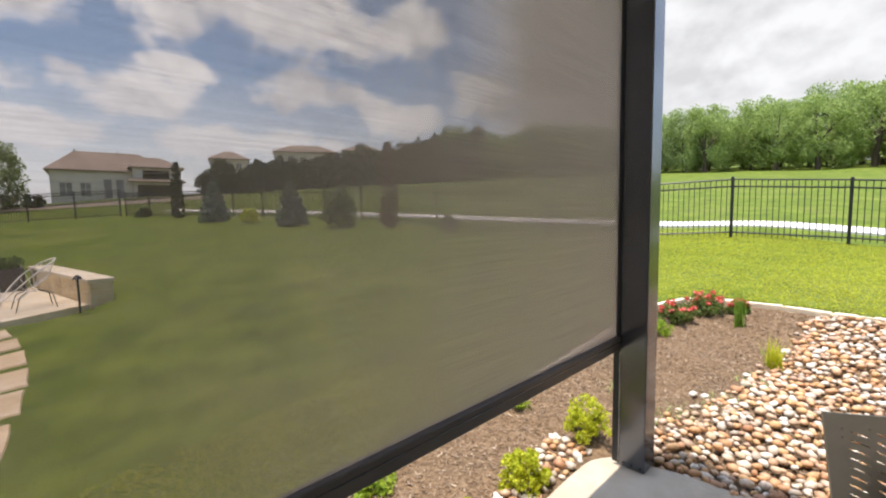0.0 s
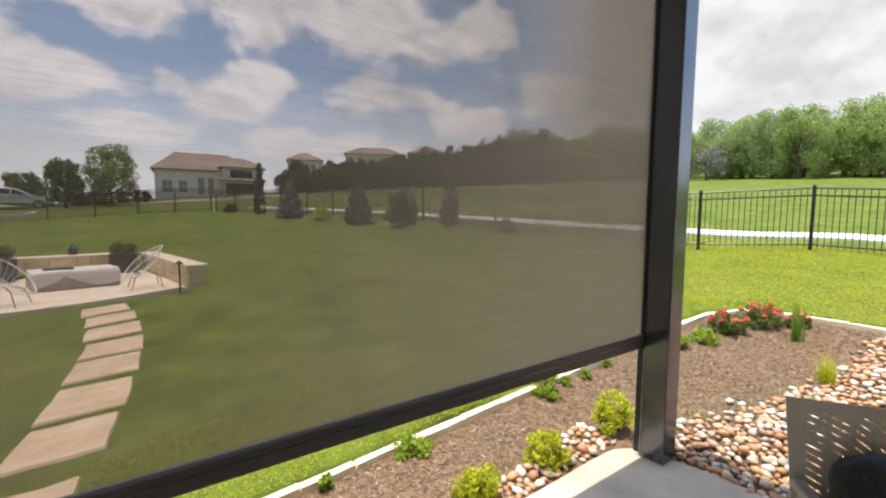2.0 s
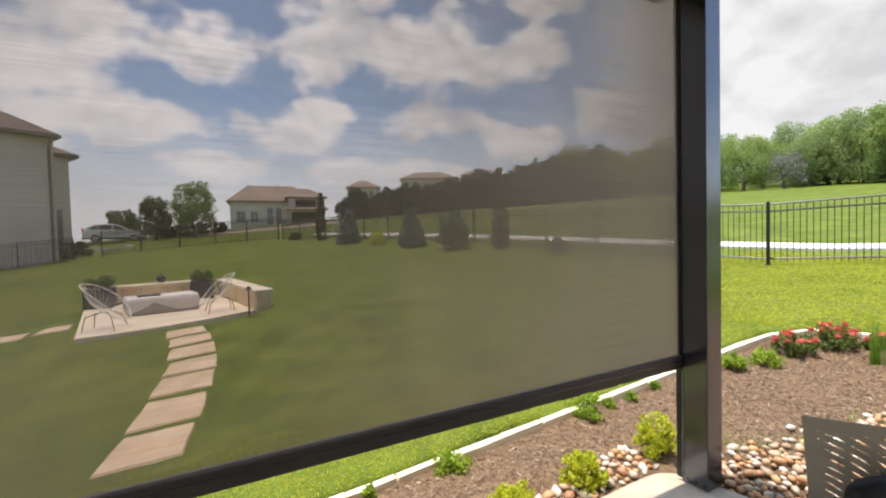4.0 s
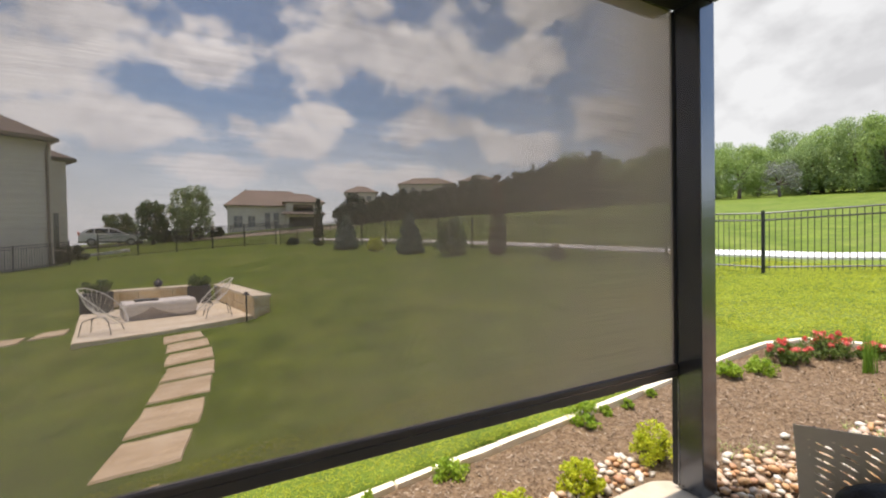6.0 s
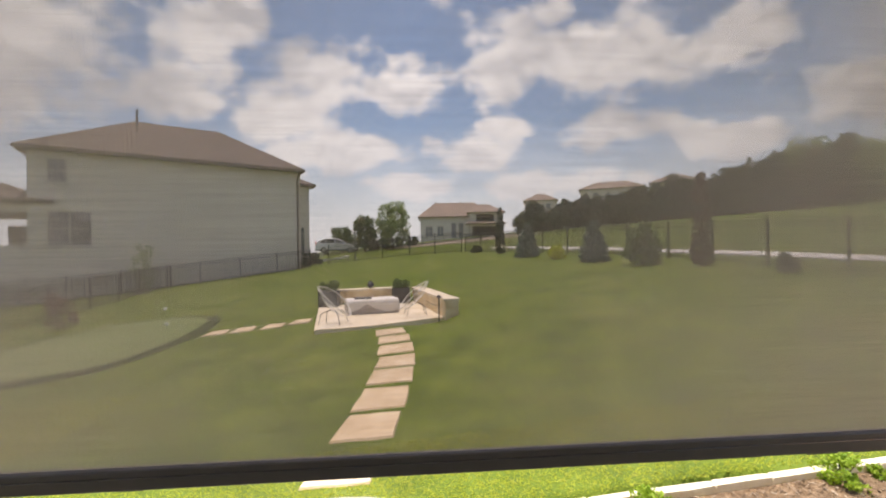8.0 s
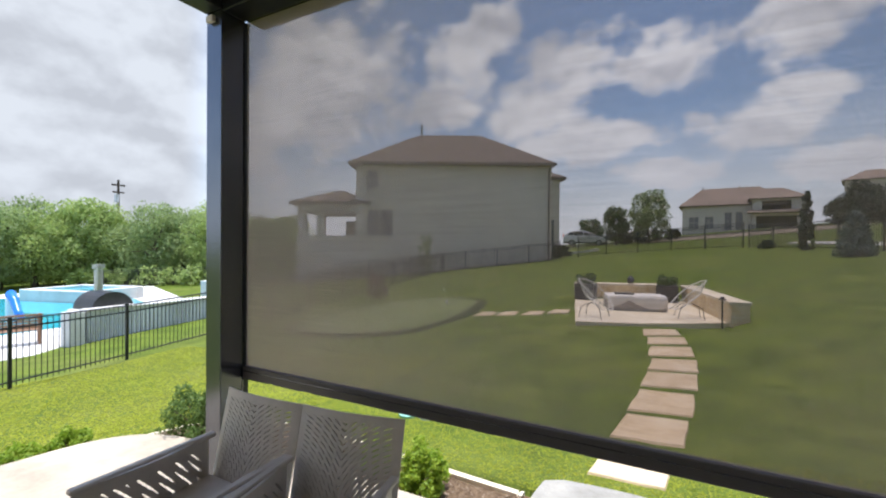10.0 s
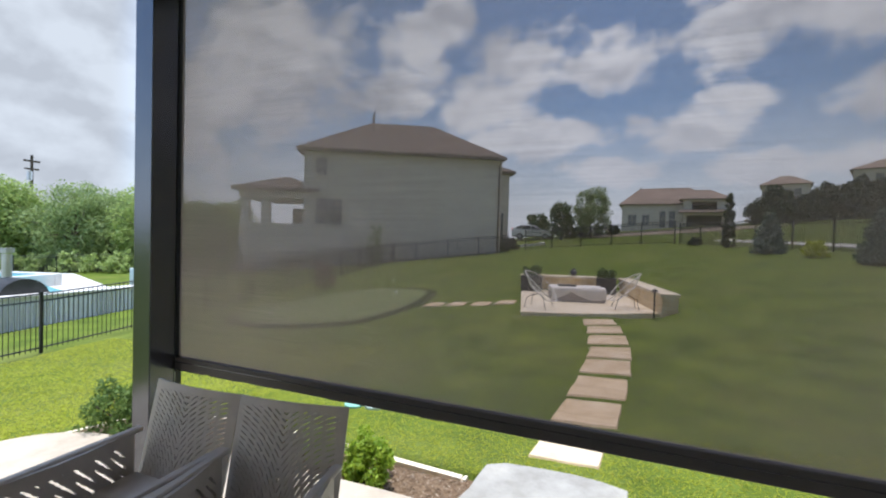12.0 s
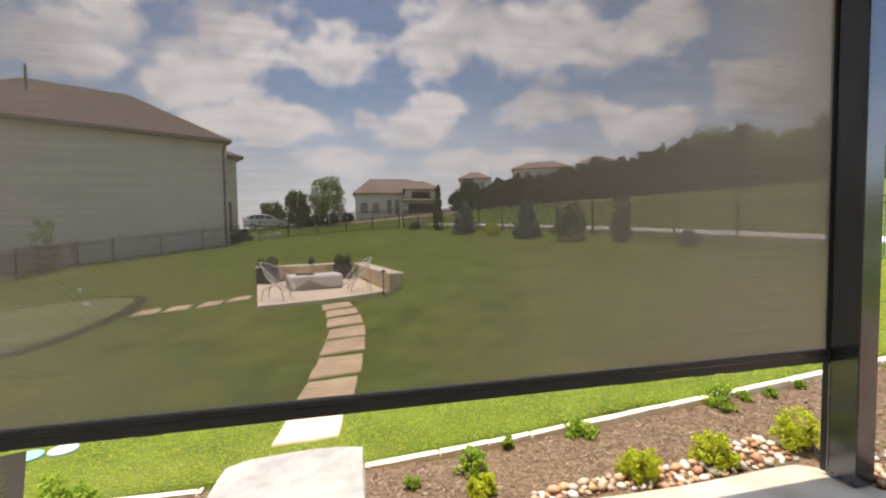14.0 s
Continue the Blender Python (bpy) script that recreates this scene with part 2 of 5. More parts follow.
STUCCO = mat("stucco", [(0.76, 0.69, 0.60), (0.83, 0.76, 0.67)], scale=3, rough=0.9, bump=0.2, bump_scale=60, stains=0.12, stain_scale=0.5)
ROOF = mat("roof_shingle", [(0.10, 0.075, 0.058), (0.165, 0.125, 0.10), (0.22, 0.175, 0.14)], scale=9, rough=0.9, bump=0.5, bump_scale=30, stains=0.3, stain_scale=0.5)
TANROOF = mat("tan_shingle", [(0.22, 0.16, 0.125), (0.31, 0.235, 0.185), (0.38, 0.30, 0.24)], scale=2.5, rough=0.9, bump=0.5, bump_scale=12, stains=0.25, stain_scale=0.3)
TRIM = mat("trim_paint", [(0.20, 0.15, 0.12), (0.25, 0.19, 0.15)], scale=4, rough=0.6)
CREAM = mat("cream_trim", [(0.60, 0.55, 0.47), (0.66, 0.61, 0.53)], scale=4, rough=0.6)
RIM = mat("bare_metal", [(.45, .45, .47), (.55, .55, .57)], rough=.3, metal=.8)
GLASSDARK = mat("window_glass", [(0.10, 0.11, 0.12), (0.15, 0.16, 0.17)], scale=1, rough=0.05, spec=0.8)
# Dark tone that puts the shade inside porch and rooms into the colour.
INSIDE_SHADE = mat("porch_inside_shade", [(0.10, 0.09, 0.08), (0.13, 0.12, 0.10)], scale=2, rough=0.8)
BARK = mat("bark", [(0.05, 0.035, 0.025), (0.14, 0.105, 0.08)], scale=12, rough=0.95, bump=0.8, bump_scale=30)


def leaf_mat(name, cols, tr=0.45):
    return random_mat(name, cols, rough=0.65, island=True, bump=0.0, translucent=tr)


LEAF_HILL = leaf_mat("hill_leaves", [(0.20, 0.28, 0.08), (0.29, 0.385, 0.105), (0.38, 0.465, 0.14), (0.25, 0.33, 0.105)])
LEAF_YARD = leaf_mat("yard_leaves", [(0.26, 0.35, 0.10), (0.36, 0.45, 0.13), (0.44, 0.53, 0.18), (0.30, 0.38, 0.12)])
LEAF_OLIVE = leaf_mat("olive_leaves", [(0.20, 0.27, 0.10), (0.28, 0.36, 0.13), (0.36, 0.43, 0.18)])
LEAF_DARK = leaf_mat("dark_leaves", [(0.015, 0.03, 0.01), (0.03, 0.055, 0.015), (0.045, 0.075, 0.02)], 0.15)
LEAF_BLUE = leaf_mat("spruce_needles", [(0.08, 0.13, 0.105), (0.13, 0.19, 0.155), (0.17, 0.23, 0.19)], 0.3)
LEAF_LIME = leaf_mat("lime_leaves", [(0.46, 0.50, 0.02), (0.58, 0.58, 0.03), (0.34, 0.42, 0.025)])
LEAF_GREEN = leaf_mat("green_leaves", [(0.12, 0.24, 0.02), (0.20, 0.35, 0.035), (0.28, 0.42, 0.06)])
LEAF_MID = leaf_mat("street_leaves", [(0.06, 0.10, 0.028), (0.11, 0.165, 0.045), (0.165, 0.235, 0.06)], 0.3)
LEAF_BED = leaf_mat("bed_leaves", [(0.20, 0.33, 0.02), (0.31, 0.43, 0.03), (0.40, 0.50, 0.05), (0.14, 0.26, 0.02)])
LEAF_BOX = leaf_mat("glossy_leaves", [(0.08, 0.14, 0.03), (0.14, 0.22, 0.05), (0.22, 0.32, 0.08)])
LEAF_ROSE = leaf_mat("rose_leaves", [(0.09, 0.14, 0.025), (0.15, 0.21, 0.04), (0.21, 0.27, 0.06)])
BAR = mat("bar_paint", [(0.045, 0.039, 0.036), (0.06, 0.052, 0.048)], scale=6, rough=0.5, bump=0.02, bump_scale=200)
LEAF_RED = leaf_mat("purple_leaves", [(0.14, 0.06, 0.04), (0.21, 0.09, 0.06), (0.16, 0.09, 0.045)], 0.2)
PETAL = leaf_mat("rose_petals", [(0.62, 0.07, 0.06), (0.76, 0.14, 0.11), (0.84, 0.24, 0.19)], 0.3)


# ---------------------------------------------------------------- building helpers
def link_mesh(name, bm, material, parent=None, smooth=False):
    me = bpy.data.meshes.new(name)
    bm.to_mesh(me)
    bm.free()
    if smooth:
        for p in me.polygons:
            p.use_smooth = True
    for m in (material if isinstance(material, (list, tuple)) else [material]):
        me.materials.append(m)
    ob = new(name, me)
    if parent:
        ob.parent = parent
    return ob


def part(name, bm, material, parent, label="", smooth=False):
    ob = link_mesh(name, bm, material, parent, smooth)
    if label:
        tagged(ob, label)
    return ob


def empty(name, label, category, m=None, group="", kind=""):
    ob = new(name)
    ob.empty_display_size = 0.1
    if m is not None:
        ob.matrix_basis = m
    return tagged(ob, label, category, group, kind)


def box(bm, x0, x1, y0, y1, z0, z1, bev=0.0, m=None):
    r = bmesh.ops.create_cube(bm, size=1)
    vs = r["verts"]
    for v in vs:
        v.co = Vector((x0 + (v.co.x + .5) * (x1 - x0), y0 + (v.co.y + .5) * (y1 - y0), z0 + (v.co.z + .5) * (z1 - z0)))
    if bev:
        es = list({e for v in vs for e in v.link_edges})
        g = bmesh.ops.bevel(bm, geom=es, offset=bev, segments=1, affect="EDGES")
        vs = list({v for f in g["faces"] for v in f.verts} | {v for v in vs if v.is_valid})
    if m is not None:
        bmesh.ops.transform(bm, matrix=m, verts=[v for v in vs if v.is_valid])
    return vs


def boxed(*a, **k):
    bm = bmesh.new()
    box(bm, *a, **k)
    return bm


def tube(bm, p, q, r0, r1=None, n=8):
    p, q = Vector(p), Vector(q)
    r1 = r0 if r1 is None else r1
    d = (q - p)
    rot = d.to_track_quat("Z", "Y").to_matrix()
    rings = []
    for c, r in ((p, r0), (q, r1)):
        rings.append([bm.verts.new(c + rot @ Vector((r * math.cos(2 * math.pi * i / n), r * math.sin(2 * math.pi * i / n), 0))) for i in range(n)])
    for i in range(n):
        bm.faces.new((rings[0][i], rings[0][(i + 1) % n], rings[1][(i + 1) % n], rings[1][i]))
    bm.faces.new(rings[0][::-1])
    bm.faces.new(rings[1])


def chain(bm, pts, r, n=6):
    """A bent round bar through points."""
    pts = [Vector(p) for p in pts]
    rings = []
    for i, p in enumerate(pts):
        d = pts[min(i + 1, len(pts) - 1)] - pts[max(i - 1, 0)]
        rot = d.to_track_quat("Z", "Y").to_matrix()
        rr = r[i] if isinstance(r, (list, tuple)) else r
        rings.append([bm.verts.new(p + rot @ Vector((rr * math.cos(2 * math.pi * k / n), rr * math.sin(2 * math.pi * k / n), 0))) for k in range(n)])
    for a, b in zip(rings, rings[1:]):
        best = min(range(n), key=lambda s: sum((a[k].co - b[(k + s) % n].co).length for k in range(n)))
        for k in range(n):
            bm.faces.new((a[k], a[(k + 1) % n], b[(k + 1 + best) % n], b[(k + best) % n]))
    bm.faces.new(rings[0][::-1])
    bm.faces.new(rings[-1])


def prism(pts, z0, z1, bev=0.0):
    """An upright plate with the outline pts (counter-clockwise)."""
    bm = bmesh.new()
    vs = [bm.verts.new((x, y, z0)) for x, y in pts]
    f = bm.faces.new(vs)
    r = bmesh.ops.extrude_face_region(bm, geom=[f])
    top = [v for v in r["geom"] if isinstance(v, bmesh.types.BMVert)]
    for v in top:
        v.co.z = z1
    bmesh.ops.recalc_face_normals(bm, faces=bm.faces)
    if bev:
        es = [e for e in bm.edges if all(v in top for v in e.verts)]
        bmesh.ops.bevel(bm, geom=es, offset=bev, segments=2, affect="EDGES")
    return bm


def spline(pts, n=6):
    """Points of a smooth open curve through pts."""
    out = []
    P = [Vector(p) for p in pts]
    for i in range(len(P) - 1):
        a, b, c, d = P[max(i - 1, 0)], P[i], P[i + 1], P[min(i + 2, len(P) - 1)]
        for k in range(n):
            t = k / n
            out.append(0.5 * ((2 * b) + (c - a) * t + (2 * a - 5 * b + 4 * c - d) * t * t + (3 * b - a - 3 * c + d) * t ** 3))
    out.append(P[-1])
    return out


def soft_clamp(v, lo, hi, k=4.0):
    a = lo + math.log1p(math.exp(min(50.0, (v - lo) / k))) * k
    return hi - math.log1p(math.exp(min(50.0, (hi - a) / k))) * k


TERRACE_Z = 0.11


def slope(x, y):
    """Height of the garden and the hill."""
    pit = 0.12 * math.exp(-((x + 0.3) ** 2 + (y - 7.5) ** 2) / 0.8)
    corner = 0.08 * math.exp(-((x + 3.0) ** 2 + (y - 6.8) ** 2) / 0.7)
    g = 0.36 * math.exp(-((x + 5.0) / 2.2) ** 2 - (y / 2.5) ** 2) - pit + corner - 0.12 + 0.09 * (soft_clamp(x, -24, 150) + 1.3) + 0.058 * max(0.0, soft_clamp(y, -40, 62) - 3)
    # the lawn falls away along the fence below the hill
    fall = min(1.0, max(0.0, (x - 5.2) / 4.2))
    g -= 0.11 * soft_clamp(1.0 - y, 0.0, 4.0, 0.25) * fall * fall * (3 - 2 * fall)
    # level cutting for the fire pit terrace
    cut = 1.0
    for d in ((-0.08 - 0.19 * (y - 7.8) - x) / 0.2, (11.35 + 0.25 * (x + 1.6) - y) / 0.25, (y - 6.27 - 0.49 * (x + 2.98)) / 0.35, (x + 4.6) / 0.6):
        cut *= min(1.0, max(0.0, d))
    return g - cut * max(0.0, g - (TERRACE_Z - 0.07))


EDGING = spline([(-5.95, -4.0), (-5.68, -1.5), (-5.54, -0.2), (-5.52, 0.15), (-5.42, 0.5), (-5.1, 0.84), (-4.4, 1.02), (-3.25, 1.05), (-2.32, 1.02), (-1.17, 0.97), (0.74, 0.91),
                 (2.8, 0.86), (4.2, 0.82), (4.68, 0.62), (4.86, 0.13), (4.85, -0.38), (4.8, -1.07), (4.9, -4.0)], 8)
EDGING = [Vector((p[0], p[1])) for p in EDGING]


def inside_bed(x, y):
    """Whether a place lies between the patio and the stone edging."""
    poly = EDGING
    c = False
    j = len(poly) - 1
    for i in range(len(poly)):
        a, b = poly[i], poly[j]
        if (a.y > y) != (b.y > y) and x < (b.x - a.x) * (y - a.y) / (b.y - a.y) + a.x:
            c = not c
        j = i
    return c


def edge_distance(x, y):
    p = Vector((x, y))
    best = 1e9
    for a, b in zip(EDGING, EDGING[1:]):
        d = b - a
        t = max(0.0, min(1.0, (p - a).dot(d) / d.length_squared))
        best = min(best, (a + d * t - p).length)
    return best


def bed_height(x, y):
    d = edge_distance(x, y)
    t = max(0.0, min(1.0, (x - 1.3) / 1.6))
    reach = 0.9 + 1.5 * t * t * (3 - 2 * t)
    w = max(0.0, min(1.0, d / reach))
    bumpy = 0.03 * noise.noise(Vector((x * 1.7, y * 1.7, 3)))
    return (slope(x, y) - 0.035) * (1 - w) + (-0.045) * w + bumpy


def ground_height(x, y):
    z = slope(x, y) + 0.02 * noise.noise(Vector((x * .6, y * .6, 0)))
    if -3.95 < x < -0.35 and 7.0 < y < 10.25 and x < -0.3 - (y - 7.4) * 0.33 and x > -3.05 - (y - 7.1) * 0.26:
        return min(z, 0.0)
    if -6.5 < x < 6 and -5 < y < 2 and inside_bed(x, y):
        return min(z - 0.25, -0.35)
    return z


# ---------------------------------------------------------------- ground
def sheet(name, xs, ys, height, material, keep=None, smooth=True):
    me = bpy.data.meshes.new(name)
    nx = len(xs)
    verts = [(x, y, height(x, y)) for y in ys for x in xs]
    faces = []
    for j in range(len(ys) - 1):
        for i in range(nx - 1):
            if keep is None or keep((xs[i] + xs[i + 1]) / 2, (ys[j] + ys[j + 1]) / 2):
                k = j * nx + i
                faces.append((k, k + 1, k + nx + 1, k + nx))
    me.from_pydata(verts, [], faces)
    me.validate()
    me.materials.append(material)
    for p in me.polygons:
        p.use_smooth = smooth
    return new(name, me)


def steps_between(*spans):
    out = []
    for a, b, s in spans:
        n = max(1, round((b - a) / s))
        out += [a + (b - a) * i / n for i in range(n)]
    out.append(spans[-1][1])
    return out


GX = steps_between((-2500, -200, 400), (-200, -40, 16), (-40, -14, 1.2), (-14, -7.2, 0.4), (-7.2, 5.2, 0.1), (5.2, 14, 0.4), (14, 60, 2), (60, 200, 14), (200, 2500, 400))
GY = steps_between((-2500, -100, 400), (-100, -8, 12), (-8, -4.2, 0.6), (-4.2, 1.8, 0.1), (1.8, 6.8, 0.4), (6.8, 10.6, 0.1), (10.6, 12, 0.4), (12, 40, 1.2), (40, 100, 4), (100, 300, 25), (300, 2500, 400))
ground = tagged(sheet("ground", GX, GY, ground_height, LAWN), "mown green lawn sloping up to the hill", "lawn", kind="structure")

bed = tagged(sheet("mulch_bed", steps_between((-7, 5, 0.08)), steps_between((-4, 1.6, 0.08)), bed_height, MULCH,
                   keep=lambda x, y: inside_bed(x, y) and (y > -0.2 or x > 1.2 or x < -4.6)), "brown bark mulch in the planting bed along the patio", "mulch", kind="structure")

# ---------------------------------------------------------------- patio
PATIO = spline([(1.72, -4.5), (1.70, -1.0), (1.69, -0.4), (1.64, -0.16), (1.59, 0.02), (1.48, 0.12), (1.30, 0.15), (0.55, 0.135), (-0.3, 0.19), (-1.07, 0.40), (-2.6, 0.48), (-4.2, 0.36), (-4.75, 0.27),
                (-5.1, 0.16), (-5.34, -0.08), (-5.46, -0.5), (-5.58, -1.5), (-5.85, -4.5)], 5)
patio = tagged(link_mesh("patio", prism([(p[0], p[1]) for p in PATIO], -0.42, 0.0, 0.015), CONCRETE), "pale beige stamped concrete patio slab with a curved edge", "patio", kind="structure")
wall_back = tagged(link_mesh("wall_back", boxed(-9, 6, -4.75, -4.5, -0.5, 5.5), STUCCO), "cream stucco house wall behind the patio", "wall", kind="structure")

# ---------------------------------------------------------------- shade structure and screen
XL, XR, POST, POSTW = -3.76, 1.50, 0.155, 0.145
SCREEN_Z, TOP_Z = 0.70, 2.93


def post(x0, x1, label):
    p = empty("post", label, "post", group="posts of the patio cover")
    part("shaft", boxed(x0, x1, -POST, 0.0, 0.004, TOP_Z + 0.2, bev=0.004), BRONZE, p)
    for y in (-0.135, -0.085, -0.035):
        side = x0 if x0 > 0 else x1
        bm = bmesh.new()
        tube(bm, (side - 0.004 if x0 > 0 else side + 0.004, y, 0.03), (side + 0.002, y, 0.03), 0.006, n=8)
        part("screw", bm, BLACKMETAL, p)
    return p


post(XR, XR + POSTW, "dark bronze square aluminium post on the patio corner")
post(XL - POSTW, XL, "dark bronze square aluminium post beside the armchairs")
cover = empty("patio_cover", "dark bronze flat aluminium patio cover", "patio cover")
part("front_beam", boxed(XL, XR, -POST, 0.0, TOP_Z, TOP_Z + 0.2, bev=0.004), BLACKMETAL, cover)
part("side_beam", boxed(XL - POSTW, XL, -4.5, -POST - 0.002, TOP_Z + 0.01, TOP_Z + 0.2, bev=0.004), BLACKMETAL, cover)
part("side_beam", boxed(XR, XR + POSTW, -4.5, -POST - 0.002, TOP_Z + 0.01, TOP_Z + 0.2, bev=0.004), BLACKMETAL, cover)
# Underside is out of view and made pale to bounce light onto the patio.
part("roof_panel", boxed(XL - POSTW - 0.02, XR + POSTW + 0.02, -4.5, 0.08, TOP_Z + 0.204, TOP_Z + 0.29), CREAM, cover, "unseen roof panel, pale to bounce light")
for i in range(24):
    y = -4.4 + i * 0.175
    # Unseen louvers are pale for the same bounce, the front four black.
    part("louver", boxed(XL + 0.002, XR - 0.002, y, y + 0.16, TOP_Z + 0.13, TOP_Z + 0.15), CREAM if i < 20 else BLACKMETAL, cover)
bm = boxed(XL - 0.11, XL - 0.05, -POST - 0.03, -POST - 0.003, TOP_Z - 0.06, TOP_Z - 0.02, bev=0.004)
part("bracket", bm, CREAM, cover, "small white bracket")

shade = empty("patio_screen", "brown woven roll-down patio screen, partly raised", "screen")
bm = bmesh.new()
SY = 0.012
vs = [bm.verts.new(c) for c in ((XL + .004, SY, SCREEN_Z + .03), (XR - .004, SY, SCREEN_Z + .03), (XR - .004, SY, TOP_Z + .02), (XL + .004, SY, TOP_Z + .02))]
bm.faces.new(vs)
part("cloth", bm, SCREEN, shade, "brown see-through woven cloth")
PITCH, DEPTH = 0.0016, 0.0016
count = int((XR - XL - 0.01) / PITCH)
verts, faces = [], []
for i in range(count):
    x = XL + 0.005 + i * PITCH
    k = len(verts)
    verts += [(x, SY + 0.0004, SCREEN_Z + .03), (x, SY + 0.0004 + DEPTH, SCREEN_Z + .03), (x, SY + 0.0004 + DEPTH, TOP_Z), (x, SY + 0.0004, TOP_Z)]
    faces.append((k, k + 1, k + 2, k + 3))
rows = int((TOP_Z - SCREEN_Z - 0.03) / PITCH)
for i in range(rows):
    z = SCREEN_Z + 0.03 + i * PITCH
    k = len(verts)
    y0, y1 = SY + 0.0024, SY + 0.0024 + 0.0003
    verts += [(XL + .005, y0, z), (XR - .005, y0, z), (XR - .005, y1, z), (XL + .005, y1, z)]
    faces.append((k, k + 1, k + 2, k + 3))
me = bpy.data.meshes.new("woven_threads")
me.from_pydata(verts, [], faces)
me.materials.append(THREAD)
threads = new("woven_threads", me)
threads.parent = shade
tagged(threads, kind="stuff")
bm = boxed(XL + .006, XR - .006, -0.012, 0.034, SCREEN_Z, SCREEN_Z + 0.075, bev=0.004)
part("bottom_bar", bm, BAR, shade, "black hem bar")
part("bar_groove", boxed(XL + .008, XR - .008, -0.0145, -0.0115, SCREEN_Z + 0.046, SCREEN_Z + 0.050), BRONZE, shade, "pale line of the hem bar")
random.seed(5)
x = XL + 0.02
while x < XR - 0.1:
    w = random.uniform(0.05, 0.3)
    part("brush_seal", boxed(x, min(x + w, XR - .02), 0.0, 0.02, SCREEN_Z - random.choice((0.003, 0.006, 0.008)), SCREEN_Z - 0.0005), BLACKMETAL, shade)
    x += w + random.uniform(0.01, 0.12)
for x0, x1 in ((XR - 0.007, XR - 0.0005), (XL + 0.0005, XL + 0.007)):
    part("side_track", boxed(x0, x1, -0.006, 0.03, 0.02, TOP_Z, bev=0.001), BLACKMETAL, shade, "black guide track")
    part("track_lip", boxed(x0 + 0.001, x1 - 0.001, -0.0095, -0.0065, 0.03, SCREEN_Z - 0.012), RIM, shade, "bright aluminium lip")
part("housing", boxed(XL + .002, XR - .002, 0.004, 0.14, TOP_Z + 0.01, TOP_Z + 0.19, bev=0.006), BLACKMETAL, shade, "black roller housing")


# ---------------------------------------------------------------- stone edging, landing, stepping stones
def rough_stone(outline, z0, z1, seed, jitter=0.012):
    rnd = random.Random(seed)
    pts = []
    n = len(outline)
    for i in range(n):
        a, b = outline[i], outline[(i + 1) % n]
        d = math.hypot(b[0] - a[0], b[1] - a[1])
        k = max(1, int(d / 0.16))
        for s in range(k):
            t = s / k
            pts.append((a[0] + (b[0] - a[0]) * t + rnd.uniform(-jitter, jitter), a[1] + (b[1] - a[1]) * t + rnd.uniform(-jitter, jitter)))
    bm = bmesh.new()
    low = [bm.verts.new((x, y, z0)) for x, y in pts]
    cx, cy = sum(p[0] for p in pts) / len(pts), sum(p[1] for p in pts) / len(pts)
    zt = z1 if callable(z1) else (lambda x, y: z1)
    mid = [bm.verts.new((x, y, zt(x, y) - 0.02)) for x, y in pts]
    top = [bm.verts.new((x + (cx - x) * .03, y + (cy - y) * .05, zt(x, y) + rnd.uniform(-.003, .003))) for x, y in pts]
    m = len(pts)
    for i in range(m):
        j = (i + 1) % m
        bm.faces.new((low[i], low[j], mid[j], mid[i]))
        bm.faces.new((mid[i], mid[j], top[j], top[i]))
    bm.faces.new(top)
    bm.faces.new(low[::-1])
    bmesh.ops.recalc_face_normals(bm, faces=bm.faces)
    return bm


edging = empty("stone_edging", "low white limestone block edging round the mulch bed", "edging", kind="structure")
random.seed(11)
along = [0.0]
for a, b in zip(EDGING, EDGING[1:]):
    along.append(along[-1] + (b - a).length)


def edge_at(s):
    for i in range(len(EDGING) - 1):
        if along[i + 1] >= s:
            t = (s - along[i]) / (along[i + 1] - along[i])
            return EDGING[i].lerp(EDGING[i + 1], t)
    return EDGING[-1]


s, k = 0.0, 0
while s < along[-1] - 0.5:
    w = random.uniform(0.32, 0.6)
    a, b = edge_at(s + 0.001), edge_at(s + w - 0.001)
    s += w
    if a.y > 0.5 and b.x > -2.26 and a.x < -1.22:
        if a.x < -2.26:
            b = a.lerp(b, (-2.26 - a.x) / (b.x - a.x))
        elif b.x > -1.22:
            a = a.lerp(b, (-1.22 - a.x) / (b.x - a.x))
        else:
            continue
    d = (b - a).normalized()
    nrm = Vector((-d.y, d.x)) * 0.03
    z = slope((a.x + b.x) / 2, (a.y + b.y) / 2) + 0.035
    low = -0.2 if a.x > 3 else z - 0.3
    out = [a - nrm, b - nrm, b + nrm, a + nrm]
    part("edging_stone", rough_stone([(p.x, p.y) for p in out], low, lambda X, Y: slope(X, Y) + 0.004, k, 0.004), TERRACE, edging)
    k += 1

landing = tagged(link_mesh("landing_stone", rough_stone([(-2.24, 0.52), (-1.24, 0.5), (-1.22, 1.24), (-1.55, 1.30), (-2.05, 1.24), (-2.16, 1.16)], -0.4, -0.085, 3), WHITESTONE),
                 "large pale limestone landing slab beside the patio", "stepping stone")
STEPS = [(-1.92, 1.49, .52, .44, -4), (-1.84, 2.26, .58, .62, -5), (-1.76, 3.0, .59, .62, -4), (-1.69, 3.76, .59, .54, -4), (-1.64, 4.39, .58, .50, -3),
         (-1.65, 5.03, .58, .50, 1), (-1.69, 5.65, .58, .46, 4), (-1.77, 6.22, .57, .46, 8)]
